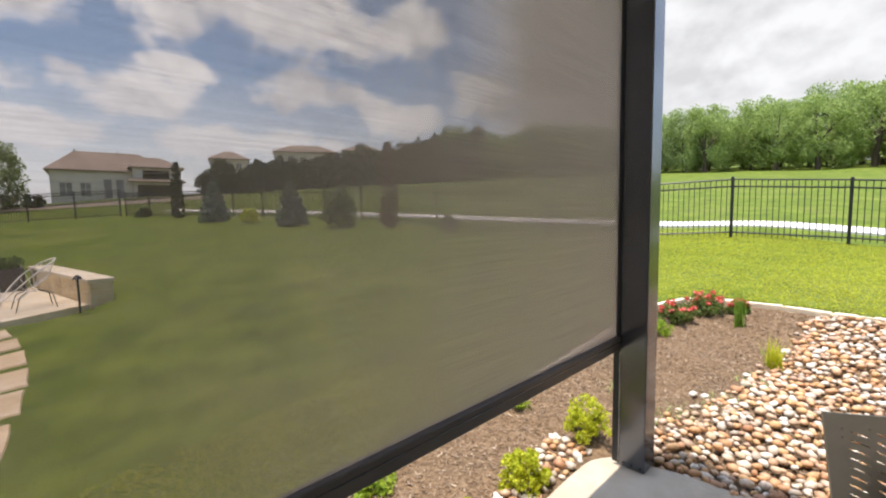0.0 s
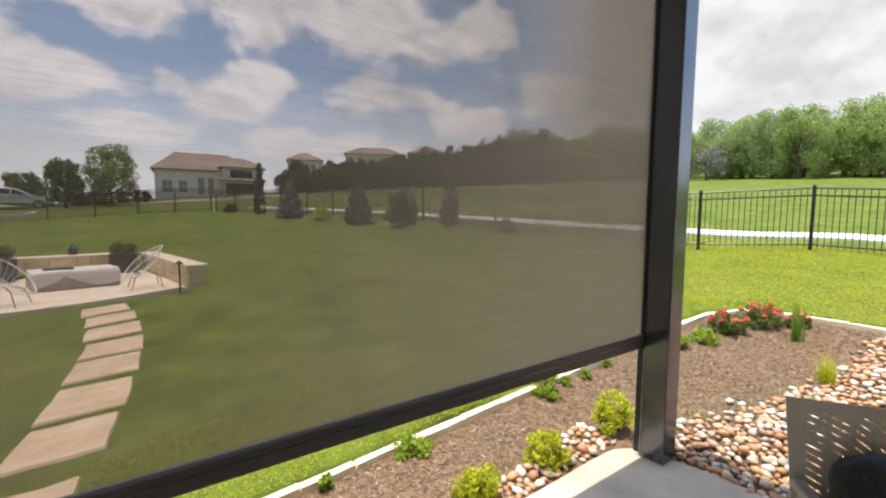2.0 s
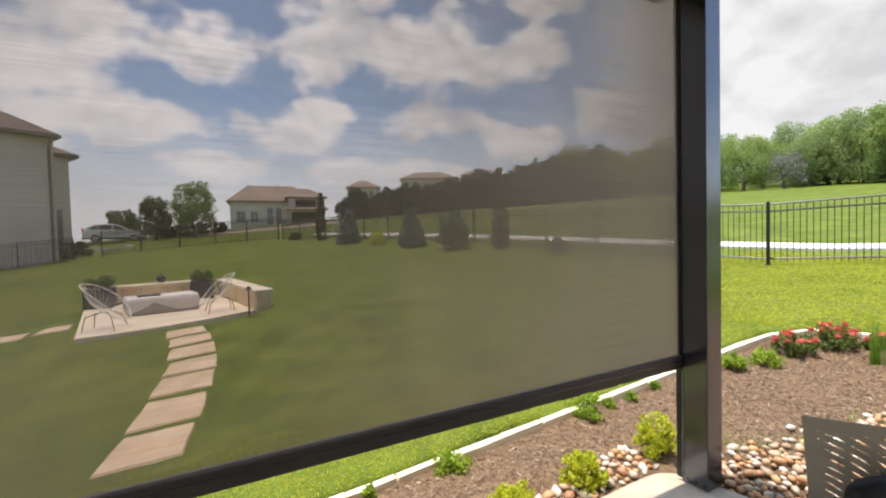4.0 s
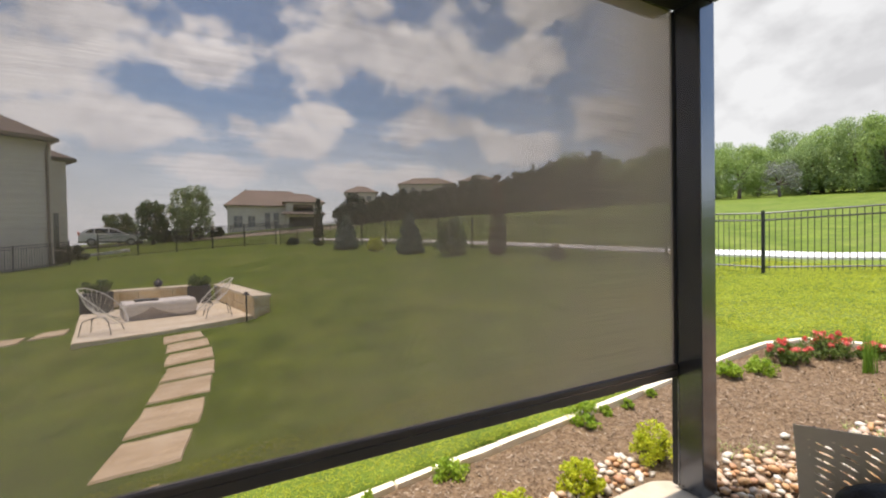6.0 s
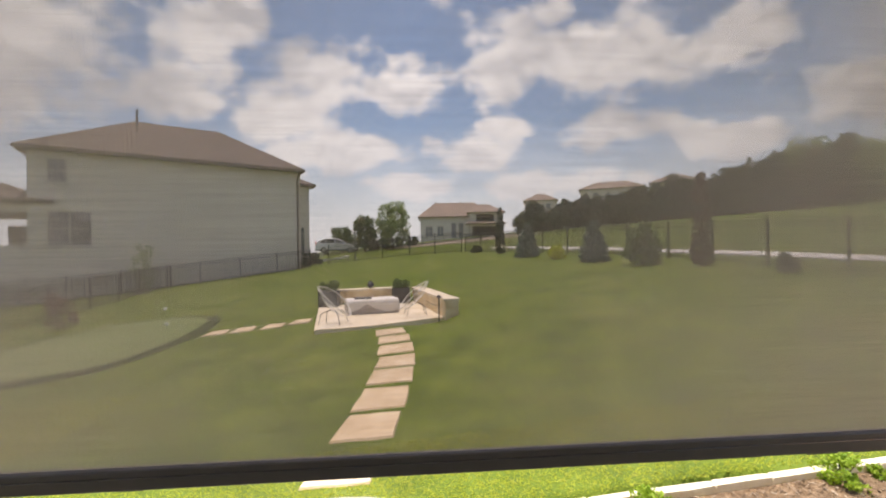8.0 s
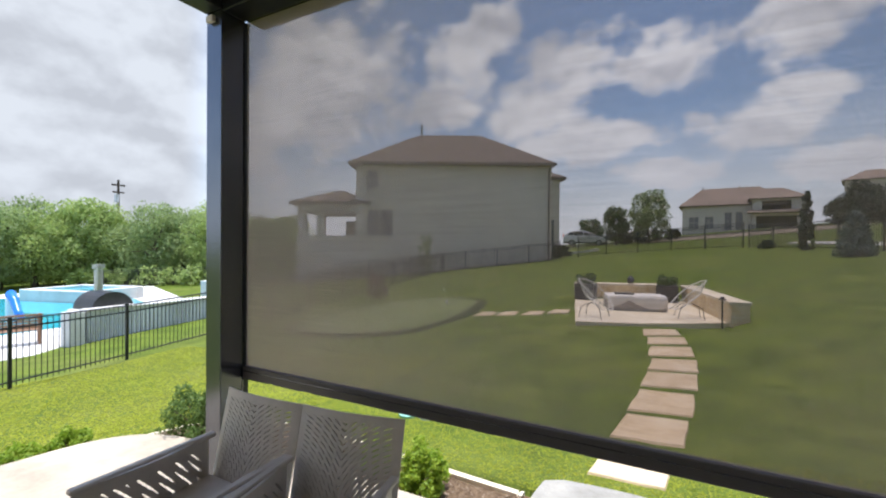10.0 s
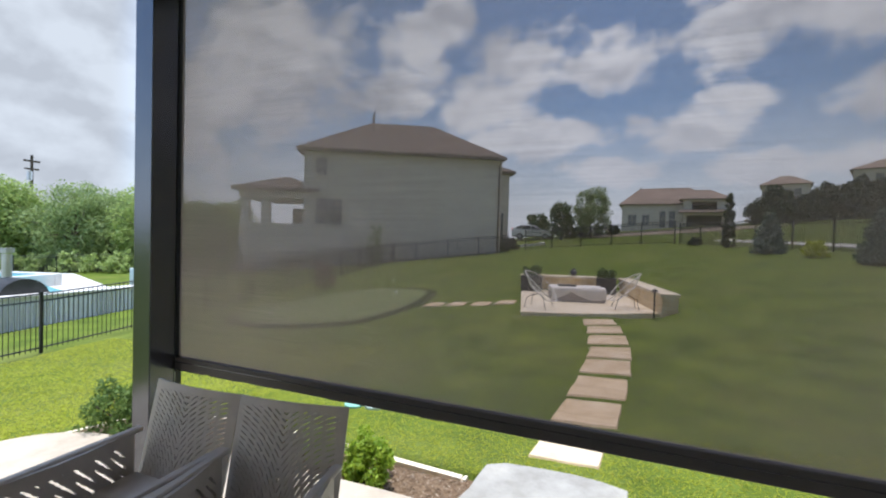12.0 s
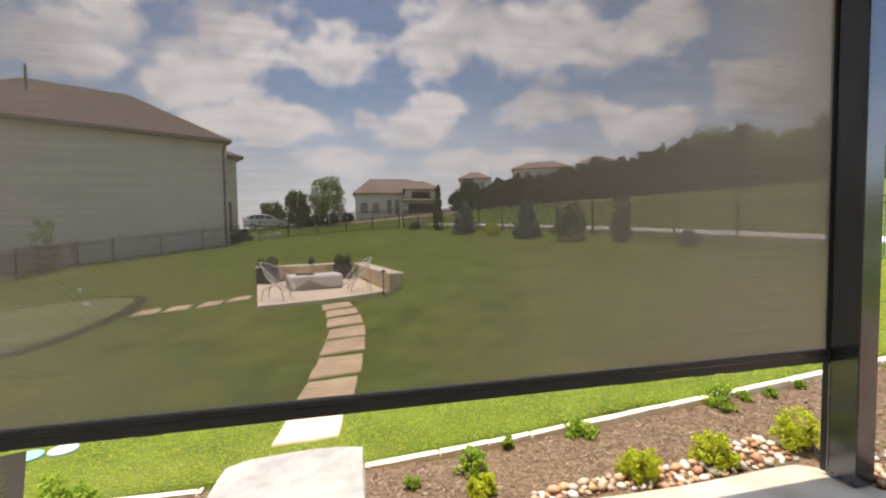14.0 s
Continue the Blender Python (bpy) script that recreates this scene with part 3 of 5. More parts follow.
for i, (x, y, w, d, a) in enumerate(STEPS):
    ca, sa = math.cos(radians(a)), math.sin(radians(a))
    out = [(x + u * ca - v * sa, y + u * sa + v * ca) for u, v in ((0, 0), (w, 0), (w * .98, d), (.02, d))]
    ob = link_mesh("stepping_stone", rough_stone(out, slope(x, y) - 0.1, lambda X, Y: slope(X, Y) + 0.018, 30 + i), PATHSTONE)
    tagged(ob, "flat tan limestone stepping stone set in the lawn", "stepping stone", group="stepping stones to the fire pit")
for i, (x, y) in enumerate(((-5.72, 8.1), (-5.12, 8.12), (-4.48, 8.14), (-3.9, 8.3))):
    out = [(x - .05, y), (x + .45, y), (x + .42, y + .44), (x + .02, y + .46)]
    ob = link_mesh("stepping_stone", rough_stone(out, slope(x, y) - 0.1, lambda X, Y: slope(X, Y) + 0.022, 60 + i), PATHSTONE)
    tagged(ob, "flat tan limestone stepping stone leading to the putting green", "stepping stone", group="stepping stones to the putting green")


# ---------------------------------------------------------------- fences
NEAR = (9.3, 2.0)
PICKET = bpy.data.meshes.new("picket")
bm = bmesh.new()
tube(bm, (0, 0, 0), (0, 0, 1.175), .008, n=4)
bm.to_mesh(PICKET)
bm.free()
PICKET.materials.append(BLACKMETAL)


def fence(points, label, height=1.24, pitch=0.095, stout=0.027):
    """Picket fence panels between posts; one thing a run."""
    f = empty("metal_fence", label, "fence")
    for i, (x, y) in enumerate(points):
        z = slope(x, y)
        part("fence_post", boxed(x - stout, x + stout, y - stout, y + stout, z - .1, z + height + .04, bev=.003), BLACKMETAL, f)
        if i == len(points) - 1:
            break
        x2, y2 = points[i + 1]
        z2 = slope(x2, y2)
        d = math.hypot(x2 - x, y2 - y)
        for h, nm in ((height - .015, "top_rail"), (height - .16, "middle_rail"), (.12, "bottom_rail")):
            bm = bmesh.new()
            tube(bm, (x, y, z + h), (x2, y2, z2 + h), .016, n=4)
            part(nm, bm, BLACKMETAL, f)
        n = int(d / pitch)
        if math.hypot((x + x2) / 2 - NEAR[0], (y + y2) / 2 - NEAR[1]) < 6.5 or math.hypot((x + x2) / 2 + 12, (y + y2) / 2 - 3) < 5:
            for k in range(1, n):
                t = k / n
                o = new("picket", PICKET)
                o.parent = f
                o.location = (x + (x2 - x) * t, y + (y2 - y) * t, z + (z2 - z) * t + .05)
            continue
        bm = bmesh.new()
        for k in range(1, n):
            t = k / n
            px, py, pz = x + (x2 - x) * t, y + (y2 - y) * t, z + (z2 - z) * t
            tube(bm, (px, py, pz + .05), (px, py, pz + height - .015), .0105, n=4)
        tagged(part("picket_rest", bm, BLACKMETAL, f), kind="stuff")
    return f


def run(pts, step):
    """Even steps along a bent line."""
    pts = [Vector(p) for p in pts]
    out, carry = [pts[0]], 0.0
    for a, b in zip(pts, pts[1:]):
        d = (b - a).length
        s = step - carry
        while s <= d:
            out.append(a.lerp(b, s / d))
            s += step
        carry = d - (s - step)
    return [(p.x, p.y) for p in out]


fence(run([(11.4, -4.2), (10.45, -0.76), (9.8, 1.07), (8.96, 2.7), (8.2, 6.2), (8.0, 9.0), (7.9, 11.8), (6.0, 18.8), (4.2, 22.6), (2.3, 27.0)], 1.9), "black metal picket fence along the lawn below the hill")
fence(run([(2.3, 27.0), (-1.5, 29.0), (-5.5, 29.4), (-7.6, 28.0)], 2.0), "black metal picket fence across the back of the lawn", height=1.4, stout=0.036)
fence(run([(-7.9, 27.4), (-9.2, 26.6), (-14.2, 23.8), (-14.6, 20.5), (-13.9, 17.2), (-13.6, 13.5), (-12.9, 8.5), (-12.25, 4.92), (-12.2, 2.8), (-11.7, 1.2), (-11.0, -2.5)], 2.15), "black metal picket fence between the gardens and the pool")

fence(run([(-14.3, 22.6), (-17.0, 20.9), (-21.0, 18.6), (-26.0, 16.2)], 2.15), "black metal picket fence below the neighbouring house")


# ---------------------------------------------------------------- houses
def roof_mesh(x0, x1, y0, y1, z, rise, over=0.5, inset=None, thick=0.18):
    """A hipped roof with eaves."""
    bm = bmesh.new()
    a, b, c, d = x0 - over, x1 + over, y0 - over, y1 + over
    ins = inset if inset is not None else (d - c) / 2
    low = [bm.verts.new(p) for p in ((a, c, z), (b, c, z), (b, d, z), (a, d, z))]
    mid = [bm.verts.new(p) for p in ((a, c, z + thick), (b, c, z + thick), (b, d, z + thick), (a, d, z + thick))]
    r0, r1 = bm.verts.new((a + ins, (c + d) / 2, z + rise)), bm.verts.new((b - ins, (c + d) / 2, z + rise))
    for i in range(4):
        bm.faces.new((low[i], low[(i + 1) % 4], mid[(i + 1) % 4], mid[i]))
    bm.faces.new(low[::-1])
    bm.faces.new((mid[0], mid[1], r1, r0))
    bm.faces.new((mid[1], mid[2], r1))
    bm.faces.new((mid[2], mid[3], r0, r1))
    bm.faces.new((mid[3], mid[0], r0))
    return bm


def wall_with_holes(x0, x1, z0, z1, y0, y1, holes):
    """A wall along x with rectangular openings (x0, x1, z0, z1) through it."""
    bm = bmesh.new()
    xs = sorted({x0, x1, *[h[0] for h in holes], *[h[1] for h in holes]})
    zs = sorted({z0, z1, *[h[2] for h in holes], *[h[3] for h in holes]})
    for i in range(len(xs) - 1):
        run_start = None
        for j in range(len(zs)):
            solid = j < len(zs) - 1 and not any(h[0] <= (xs[i] + xs[i + 1]) / 2 <= h[1] and h[2] <= (zs[j] + zs[j + 1]) / 2 <= h[3] for h in holes)
            if solid and run_start is None:
                run_start = zs[j]
            if not solid and run_start is not None:
                box(bm, xs[i], xs[i + 1], y0, y1, run_start, zs[j])
                run_start = None
    return bm


def window(parent, x0, x1, z0, z1, y, bars=1, sill=True):
    w = part("window", wall_with_holes(x0, x1, z0, z1, y - 0.02, y + 0.06, [(x0 + .07, x1 - .07, z0 + .07, z1 - .07)]), CREAM, parent, "cream window frame")
    part("pane", boxed(x0 + .07, x1 - .07, y + .02, y + .03, z0 + .07, z1 - .07), GLASSDARK, w, "dark reflecting glass")
    for k in range(bars):
        xm = x0 + (x1 - x0) * (k + 1) / (bars + 1)
        part("mullion", boxed(xm - .04, xm + .04, y - .015, y + .018, z0 + .07, z1 - .07), CREAM, w)
    zm = (z0 + z1) / 2
    part("meeting_rail", boxed(x0 + .07, x1 - .07, y - .01, y + .016, zm - .03, zm + .03), CREAM, w)
    if sill:
        part("sill", boxed(x0 - .08, x1 + .08, y - .10, y - .022, z0 - .12, z0 - .003), CREAM, w)
    return w


HOUSE_TURN = math.degrees(math.atan2(6.8, 12.3))
house = empty("house", "two-storey cream stucco house with a brown hipped roof", "house", pose(-21, 21, 0, 0, 0, HOUSE_TURN))
part("side_wall", wall_with_holes(0.55, 14.15, -1.6, 7.2, 0, 0.3, [(1.26, 2.13, 5.57, 6.86), (1.27, 3.13, 2.24, 4.12)]), STUCCO, house)
part("rear_wall", boxed(0.55, 0.85, 0.3, 11.0, -1.6, 7.2), STUCCO, house)
part("front_wall", boxed(13.6, 13.9, 0.3, 11.0, -1.6, 7.2), STUCCO, house)
part("far_wall", boxed(0.55, 13.9, 11.0, 11.3, -1.6, 7.2), STUCCO, house)
part("ceiling_board", boxed(0.86, 13.59, 0.31, 10.99, 7.0, 7.1), CREAM, house)
part("room_floor", boxed(0.86, 13.59, 0.31, 10.99, 1.2, 1.3), INSIDE_SHADE, house)
part("roof", roof_mesh(0.55, 13.9, 0, 11.3, 7.18, 3.6, 0.45, 4.6), ROOF, house)
part("gutter", boxed(0.1, 14.35, -0.58, -0.46, 7.16, 7.30), TRIM, house, "brown eaves gutter")
bm = bmesh.new()
chain(bm, [(13.95, -0.5, 7.1), (13.95, -0.08, 6.7), (13.95, -0.08, 0.5)], 0.07)
part("downpipe", bm, TRIM, house, "brown rain pipe")
wing = part("wing", boxed(14.16, 15.35, 2.2, 9.0, -1.0, 6.6), STUCCO, house)
part("wing_roof", roof_mesh(12.5, 15.35, 2.2, 9.0, 6.6, 1.6, 0.4, 2.0), ROOF, house)
part("wing_window", boxed(14.3, 14.95, 2.15, 2.198, 1.6, 3.6), GLASSDARK, house)
window(house, 1.26, 2.13, 5.57, 6.86, 0.05, 0)
window(house, 1.27, 3.13, 2.24, 4.12, 0.05, 1)
for x, z in ((8.2, 5.9), (6.3, 3.9), (5.9, 3.3)):
    part("vent_cap", boxed(x, x + .28, -0.06, -0.002, z, z + .12, bev=.01), CREAM, house)
bm = bmesh.new()
tube(bm, (4.95, 3.6, 9.4), (4.95, 3.6, 11.0), 0.07)
part("vent_pipe", bm, TRIM, house)
part("porch_base", boxed(-3.6, 0.55, 0.2, 6.0, -2.2, 2.3), STUCCO, house)
for x, y in ((-3.55, 0.3), (-2.25, 0.3), (-3.55, 5.4)):
    part("porch_column", boxed(x, x + .5, y, y + .5, 2.3, 4.15), STUCCO, house)
part("porch_beam", wall_with_holes(-3.6, 0.55, 2.3, 4.5, 0.2, 5.95, [(-3.61, 0.53, 2.2, 4.0)]), STUCCO, house)
part("porch_roof", roof_mesh(-3.6, 1.2, 0.2, 6.0, 4.45, 1.35, 0.4, 2.6), ROOF, house)
bm = bmesh.new()
box(bm, -0.25, 0.5, 0.5, 0.9, 2.3, 3.3, bev=.05)
part("grill_cabinet", bm, TRIM, house)

far_house = empty("house", "distant cream two-storey house with a tan hipped roof and balcony", "house", pose(0.3, 77.5, 0, 0, 0, -4))
part("main_wall", wall_with_holes(0.3, 9.4, 3.2, 8.25, 0, .3, [(1.2, 2.6, 4.7, 6.6), (3.4, 4.6, 4.7, 6.6), (6.0, 7.0, 4.4, 7.2), (7.4, 8.4, 4.4, 7.2)]), STUCCO, far_house)
for q in ((1.2, 2.6, 4.7, 6.6), (3.4, 4.6, 4.7, 6.6), (6.0, 7.0, 4.4, 7.2), (7.4, 8.4, 4.4, 7.2)):
    window(far_house, *q, 0.05, 1 if q[1] - q[0] > 1.1 else 0, False)
part("end_wall", boxed(0.3, 0.6, .3, 9, 3.2, 8.25), STUCCO, far_house)
part("back_wall", boxed(0.3, 15.2, 9, 9.3, 3.2, 8.25), STUCCO, far_house)
part("wing_wall", wall_with_holes(9.4, 15.2, 3.2, 8.85, -1.2, -.9, [(9.9, 14.7, 3.8, 6.4), (10.6, 14.0, 7.3, 8.6)]), STUCCO, far_house)
part("wing_side", boxed(15.2, 15.5, -1.2, 9, 3.2, 8.85), STUCCO, far_house)
# Back of the covered patio, its shade painted in as a dark sheet.
part("patio_back_shaded", boxed(9.5, 15.19, 1.5, 1.7, 3.2, 8.8), INSIDE_SHADE, far_house)
part("balcony_floor", boxed(9.41, 15.19, -0.89, 1.49, 6.7, 6.9), CREAM, far_house)
part("main_roof", roof_mesh(0.3, 13.5, 0, 9, 8.2, 3.3, .5, 3.2), TANROOF, far_house)
part("wing_roof", roof_mesh(9.4, 15.5, -1.2, 6, 8.85, 2.0, .5, 2.6), TANROOF, far_house)
part("balcony_roof", roof_mesh(9.0, 15.7, -1.9, -1.21, 6.75, .55, .3, .4), TANROOF, far_house)
for x in (3.0, 8.0):
    part("chimney", boxed(x, x + .14, 4, 4.14, 10.9, 11.75), TRIM, far_house)


def hill_house(x, y, z, w, h, turn, label):
    o = empty("house", label, "house", pose(x, y, z, 0, 0, turn), group="houses on the hill")
    part("wall", wall_with_holes(-w / 2, w / 2, -6, h, -4, -3.7, [(-w / 4 - .6, -w / 4 + .6, h - 2.2, h - .8), (w / 4 - .6, w / 4 + .6, h - 2.2, h - .8)]), STUCCO, o)
    part("wall", boxed(-w / 2, -w / 2 + .3, -3.7, 4, -6, h), STUCCO, o)
    part("wall", boxed(w / 2 - .3, w / 2, -3.7, 4, -6, h), STUCCO, o)
    part("wall", boxed(-w / 2, w / 2, 4, 4.3, -6, h), STUCCO, o)
    window(o, -w / 4 - .6, -w / 4 + .6, h - 2.2, h - .8, -3.95, 1, False)
    window(o, w / 4 - .6, w / 4 + .6, h - 2.2, h - .8, -3.95, 1, False)
    part("roof", roof_mesh(-w / 2, w / 2, -4, 4, h, 2.4, .5, w / 2 - .5 if w < 10 else 4.5), TANROOF, o)
    return o


hill_house(34.3, 112, 11.0, 8.0, 4.0, -17, "small distant house roof above the dark trees")
hill_house(51.5, 106, 13.0, 15.0, 4.3, -25, "distant cream house with a wide tan hipped roof")
hill_house(64.0, 98.5, 13.6, 10.0, 4.2, -32, "distant house whose tan roof shows over the trees")
hill_house(98.0, -1.0, 13.0, 11.0, 4.0, -85, "distant house behind the hilltop trees")


# ---------------------------------------------------------------- planting
def leaf_cloud(name, material, clumps, per, size, spread, seed, parent=None, flat=0.0, aspect=0.5):
    """Leaves as bent quads scattered round clump centres (x, y, z, radius)."""
    rng = np.random.default_rng(seed)
    C = np.array(clumps)
    n = len(C) * per
    idx = np.repeat(np.arange(len(C)), per)
    d = rng.normal(size=(n, 3))
    d /= np.linalg.norm(d, axis=1)[:, None]
    rad = C[idx, 3] * rng.uniform(0.35, 1.0, n) ** 0.6 * spread
    c = C[idx, :3] + d * rad[:, None]
    t = rng.normal(size=(n, 3))
    t[:, 2] *= 1 - flat
    t /= np.linalg.norm(t, axis=1)[:, None]
    u = np.cross(t, d + rng.normal(size=(n, 3)) * 0.6)
    u /= np.linalg.norm(u, axis=1)[:, None] + 1e-9
    s = size * rng.uniform(0.6, 1.3, n)[:, None]
    nrm = np.cross(t, u)
    v = np.stack([c - t * s, c + u * s * aspect + nrm * s * .12, c + t * s, c - u * s * aspect + nrm * s * .12], 1).reshape(-1, 3)
    me = bpy.data.meshes.new(name)
    me.vertices.add(len(v))
    me.vertices.foreach_set("co", v.ravel())
    me.loops.add(n * 4)
    me.loops.foreach_set("vertex_index", np.arange(n * 4, dtype=np.int32))
    me.polygons.add(n)
    me.polygons.foreach_set("loop_start", np.arange(0, n * 4, 4, dtype=np.int32))
    me.polygons.foreach_set("loop_total", np.full(n, 4, dtype=np.int32))
    me.update()
    me.validate()
    me.materials.append(material)
    ob = new(name, me)
    if parent:
        ob.parent = parent
    return ob


def tree(label, h, r, material, seed, trunk=0.14, per=42, size=0.17, clumps=46, low=0.25, group="", name="tree"):
    """A tapered trunk with limbs and a crown of leaf clumps, standing at the origin."""
    rnd = random.Random(seed)
    t = empty(name, label, "tree", group=group)
    bm = bmesh.new()
    top = Vector((rnd.uniform(-.1, .1) * h, rnd.uniform(-.1, .1) * h, h * 0.62))
    chain(bm, [(0, 0, -.3), (top.x * .2, top.y * .3, h * .18), (top.x * .6, top.y * .5, h * .4), top], [trunk * 1.3, trunk, trunk * .7, trunk * .35], 7)
    cl = []
    for k in range(clumps):
        a = rnd.uniform(0, 2 * math.pi)
        e = rnd.uniform(-0.75, 1.0)
        q = rnd.uniform(0.45, 1.0) ** 0.5
        wob = 0.8 + 0.35 * noise.noise(Vector((math.cos(a) * 1.5, math.sin(a) * 1.5, e * 2 + seed)))
        rr = r * q * math.sqrt(max(0.05, 1 - e * e * 0.8)) * wob
        z = h * (low + (1 - low) * (0.5 + 0.5 * e)) * (0.9 + .1 * wob)
        p = (math.cos(a) * rr, math.sin(a) * rr, z)
        cl.append((*p, r * rnd.uniform(0.2, 0.36)))
        if k < 9:
            base = Vector((top.x * .4, top.y * .4, h * rnd.uniform(.2, .42)))
            q2 = Vector(p)
            chain(bm, [base, base.lerp(q2, .5) + Vector((0, 0, .06 * h)), q2], [trunk * .4, trunk * .25, trunk * .08], 5)
    part("trunk", bm, BARK, t)
    leaf_cloud("crown", material, cl, per, size, 1.0, seed, t)
    return t


def at(x, y, turn=0, s=1.0, dz=0.0):
    return pose(x, y, slope(x, y) + dz, 0, 0, turn) @ Matrix.Diagonal((s, s, s, 1))


random.seed(21)
HILL = [tree("bushy green cedar and oak tree on the hill", 6.5, 3.0, mm, 100 + i, 0.2, 180, 0.105, 60, 0.02, "trees on the hill") for i, mm in
        enumerate((LEAF_HILL, LEAF_OLIVE, LEAF_HILL, LEAF_DARK))]
BELT = [tree("dark green cedar tree in the tree belt", 5.2, 2.5, LEAF_DARK, 140 + i, 0.18, 50, 0.24, 46, 0.02, "dark trees of the belt") for i in range(3)]
for i, p in enumerate(HILL):
    p.matrix_basis = at(57 + 2.2 * i, 19.5 - 5 * i, 40 * i, 1.0, -.2)
for i, p in enumerate(BELT):
    p.matrix_basis = at(16 + 4.5 * i, 57 - i * 1.2, 50 * i, 1.0, -.2)
    p.scale = (.75, .75, .75)


def scatter(protos, spots, lo, hi):
    for x, y in spots:
        p = random.choice(protos)
        ob = copy_thing(p, pose(x, y, slope(x, y) - .2, 0, 0, random.uniform(0, 360)))
        s = random.uniform(lo, hi)
        ob.scale = (s, s, s * random.uniform(.9, 1.15))


spots = []
for az in range(46, 104, 3):
    for d in (60, 66, 73):
        a = radians(az + random.uniform(-1.3, 1.3))
        dd = d + random.uniform(-2.5, 2.5)
        spots.append((-1 + dd * math.sin(a), -1.5 + dd * math.cos(a)))
def heading(p):
    return math.degrees(math.atan2(p[0] + 1, p[1] + 1.5))


scatter(HILL[:3], [p for p in spots if heading(p) < 78], 0.80, 1.08)
scatter(HILL[:3], [p for p in spots if 78 <= heading(p) < 85], 1.0, 1.25)
scatter(HILL[:3], [p for p in spots if heading(p) >= 85], 1.25, 1.6)
spots = []
for az in np.arange(15, 48, 2.1):
    for d in (55.5, 58, 63):
        a = radians(az + random.uniform(-.9, .9))
        dd = d + random.uniform(-1.2, 1.2)
        k = (0.50 + 0.36 * max(0.0, (az - 15) / 31)) * (0.72 if d < 57 else 1.0) * (1 + 0.2 * max(0.0, az - 38) / 10)
        scatter(BELT, [(-1 + dd * math.sin(a), -1.5 + dd * math.cos(a))], k, k * 1.3)

for az in np.arange(15.5, 47, 1.5):
    a = radians(az + random.uniform(-.5, .5))
    dd = 53.6 + random.uniform(-.5, .5)
    scatter(BELT, [(-1 + dd * math.sin(a), -1.5 + dd * math.cos(a))], .34, .5)

YARD = [tree("leafy green live oak beyond the pool", 6.0, 3.1, mm, 170 + i, 0.2, 140, 0.12, 64, 0.06, "trees beyond the pool") for i, mm in enumerate((LEAF_YARD, LEAF_OLIVE, LEAF_YARD))]
for i, p in enumerate(YARD):
    p.matrix_basis = pose(-42 + 4 * i, 14 + 3.4 * i, slope(-40, 15), 0, 0, 0)
spots = []
for az in range(-84, -44, 4):
    for d in (44, 50, 57):
        a = radians(az + random.uniform(-1.5, 1.5))
        spots.append((-1.4 + d * math.sin(a), -1.7 + d * math.cos(a)))
scatter(YARD, [p for p in spots if p[0] < -1.2 * p[1]], 0.68, 1.02)
scatter(YARD, [p for p in spots if p[0] >= -1.2 * p[1]], 0.55, 0.75)

for x, y, h, r, s, mm, lab in ((-3.0, 43, 4.7, 1.9, 201, LEAF_OLIVE, "round green street tree near the driveway"),
                               (-6.0, 43.5, 3.7, 1.25, 202, LEAF_MID, "dark young tree near the parked car"), (-9.7, 51.5, 2.9, 1.4, 203, LEAF_MID, "dark young tree behind the parked car"),
                               (-11.6, 33, 2.2, .7, 204, LEAF_DARK, "small dark shrub beside the house")):
    t = tree(lab, h, r, mm, s, .12, 60, .11, 110, .06)
    t.matrix_basis = at(x, y)


def conifer(label, x, y, h, r, material, seed, power=1.0, name="conifer", size=0.06):
    c = empty(name, label, "conifer", at(x, y))
    bm = bmesh.new()
    tube(bm, (0, 0, -.1), (0, 0, h * .9), .05, .01, 6)
    part("trunk", bm, BARK, c)
    rnd = random.Random(seed)
    cl = []
    for k in range(150):
        t = rnd.uniform(0.02, 1) ** 1.25
        rr = r * (1 - t) ** power * rnd.uniform(.55, 1.0) + .02
        a = rnd.uniform(0, 6.283)
        cl.append((rr * math.cos(a), rr * math.sin(a), t * h * .97 + .06, r * .3))
    leaf_cloud("needles", material, cl, 36, size, 1.0, seed, c)
    return c


conifer("blue-green cone-shaped spruce on the lawn by the fence", 4.53, 18.6, 1.5, .55, LEAF_BLUE, 301, .8)
conifer("blue-green cone-shaped spruce on the lawn", 5.76, 13.82, 1.45, .50, LEAF_BLUE, 302, .75)
conifer("tall dark narrow cypress by the back fence", 4.0, 22.4, 2.6, .27, LEAF_DARK, 303, .38, "cypress", .05)
conifer("narrow reddish-brown dying cypress by the fence", 7.35, 10.1, 2.7, .24, LEAF_RED, 304, .3, "cypress", .045)


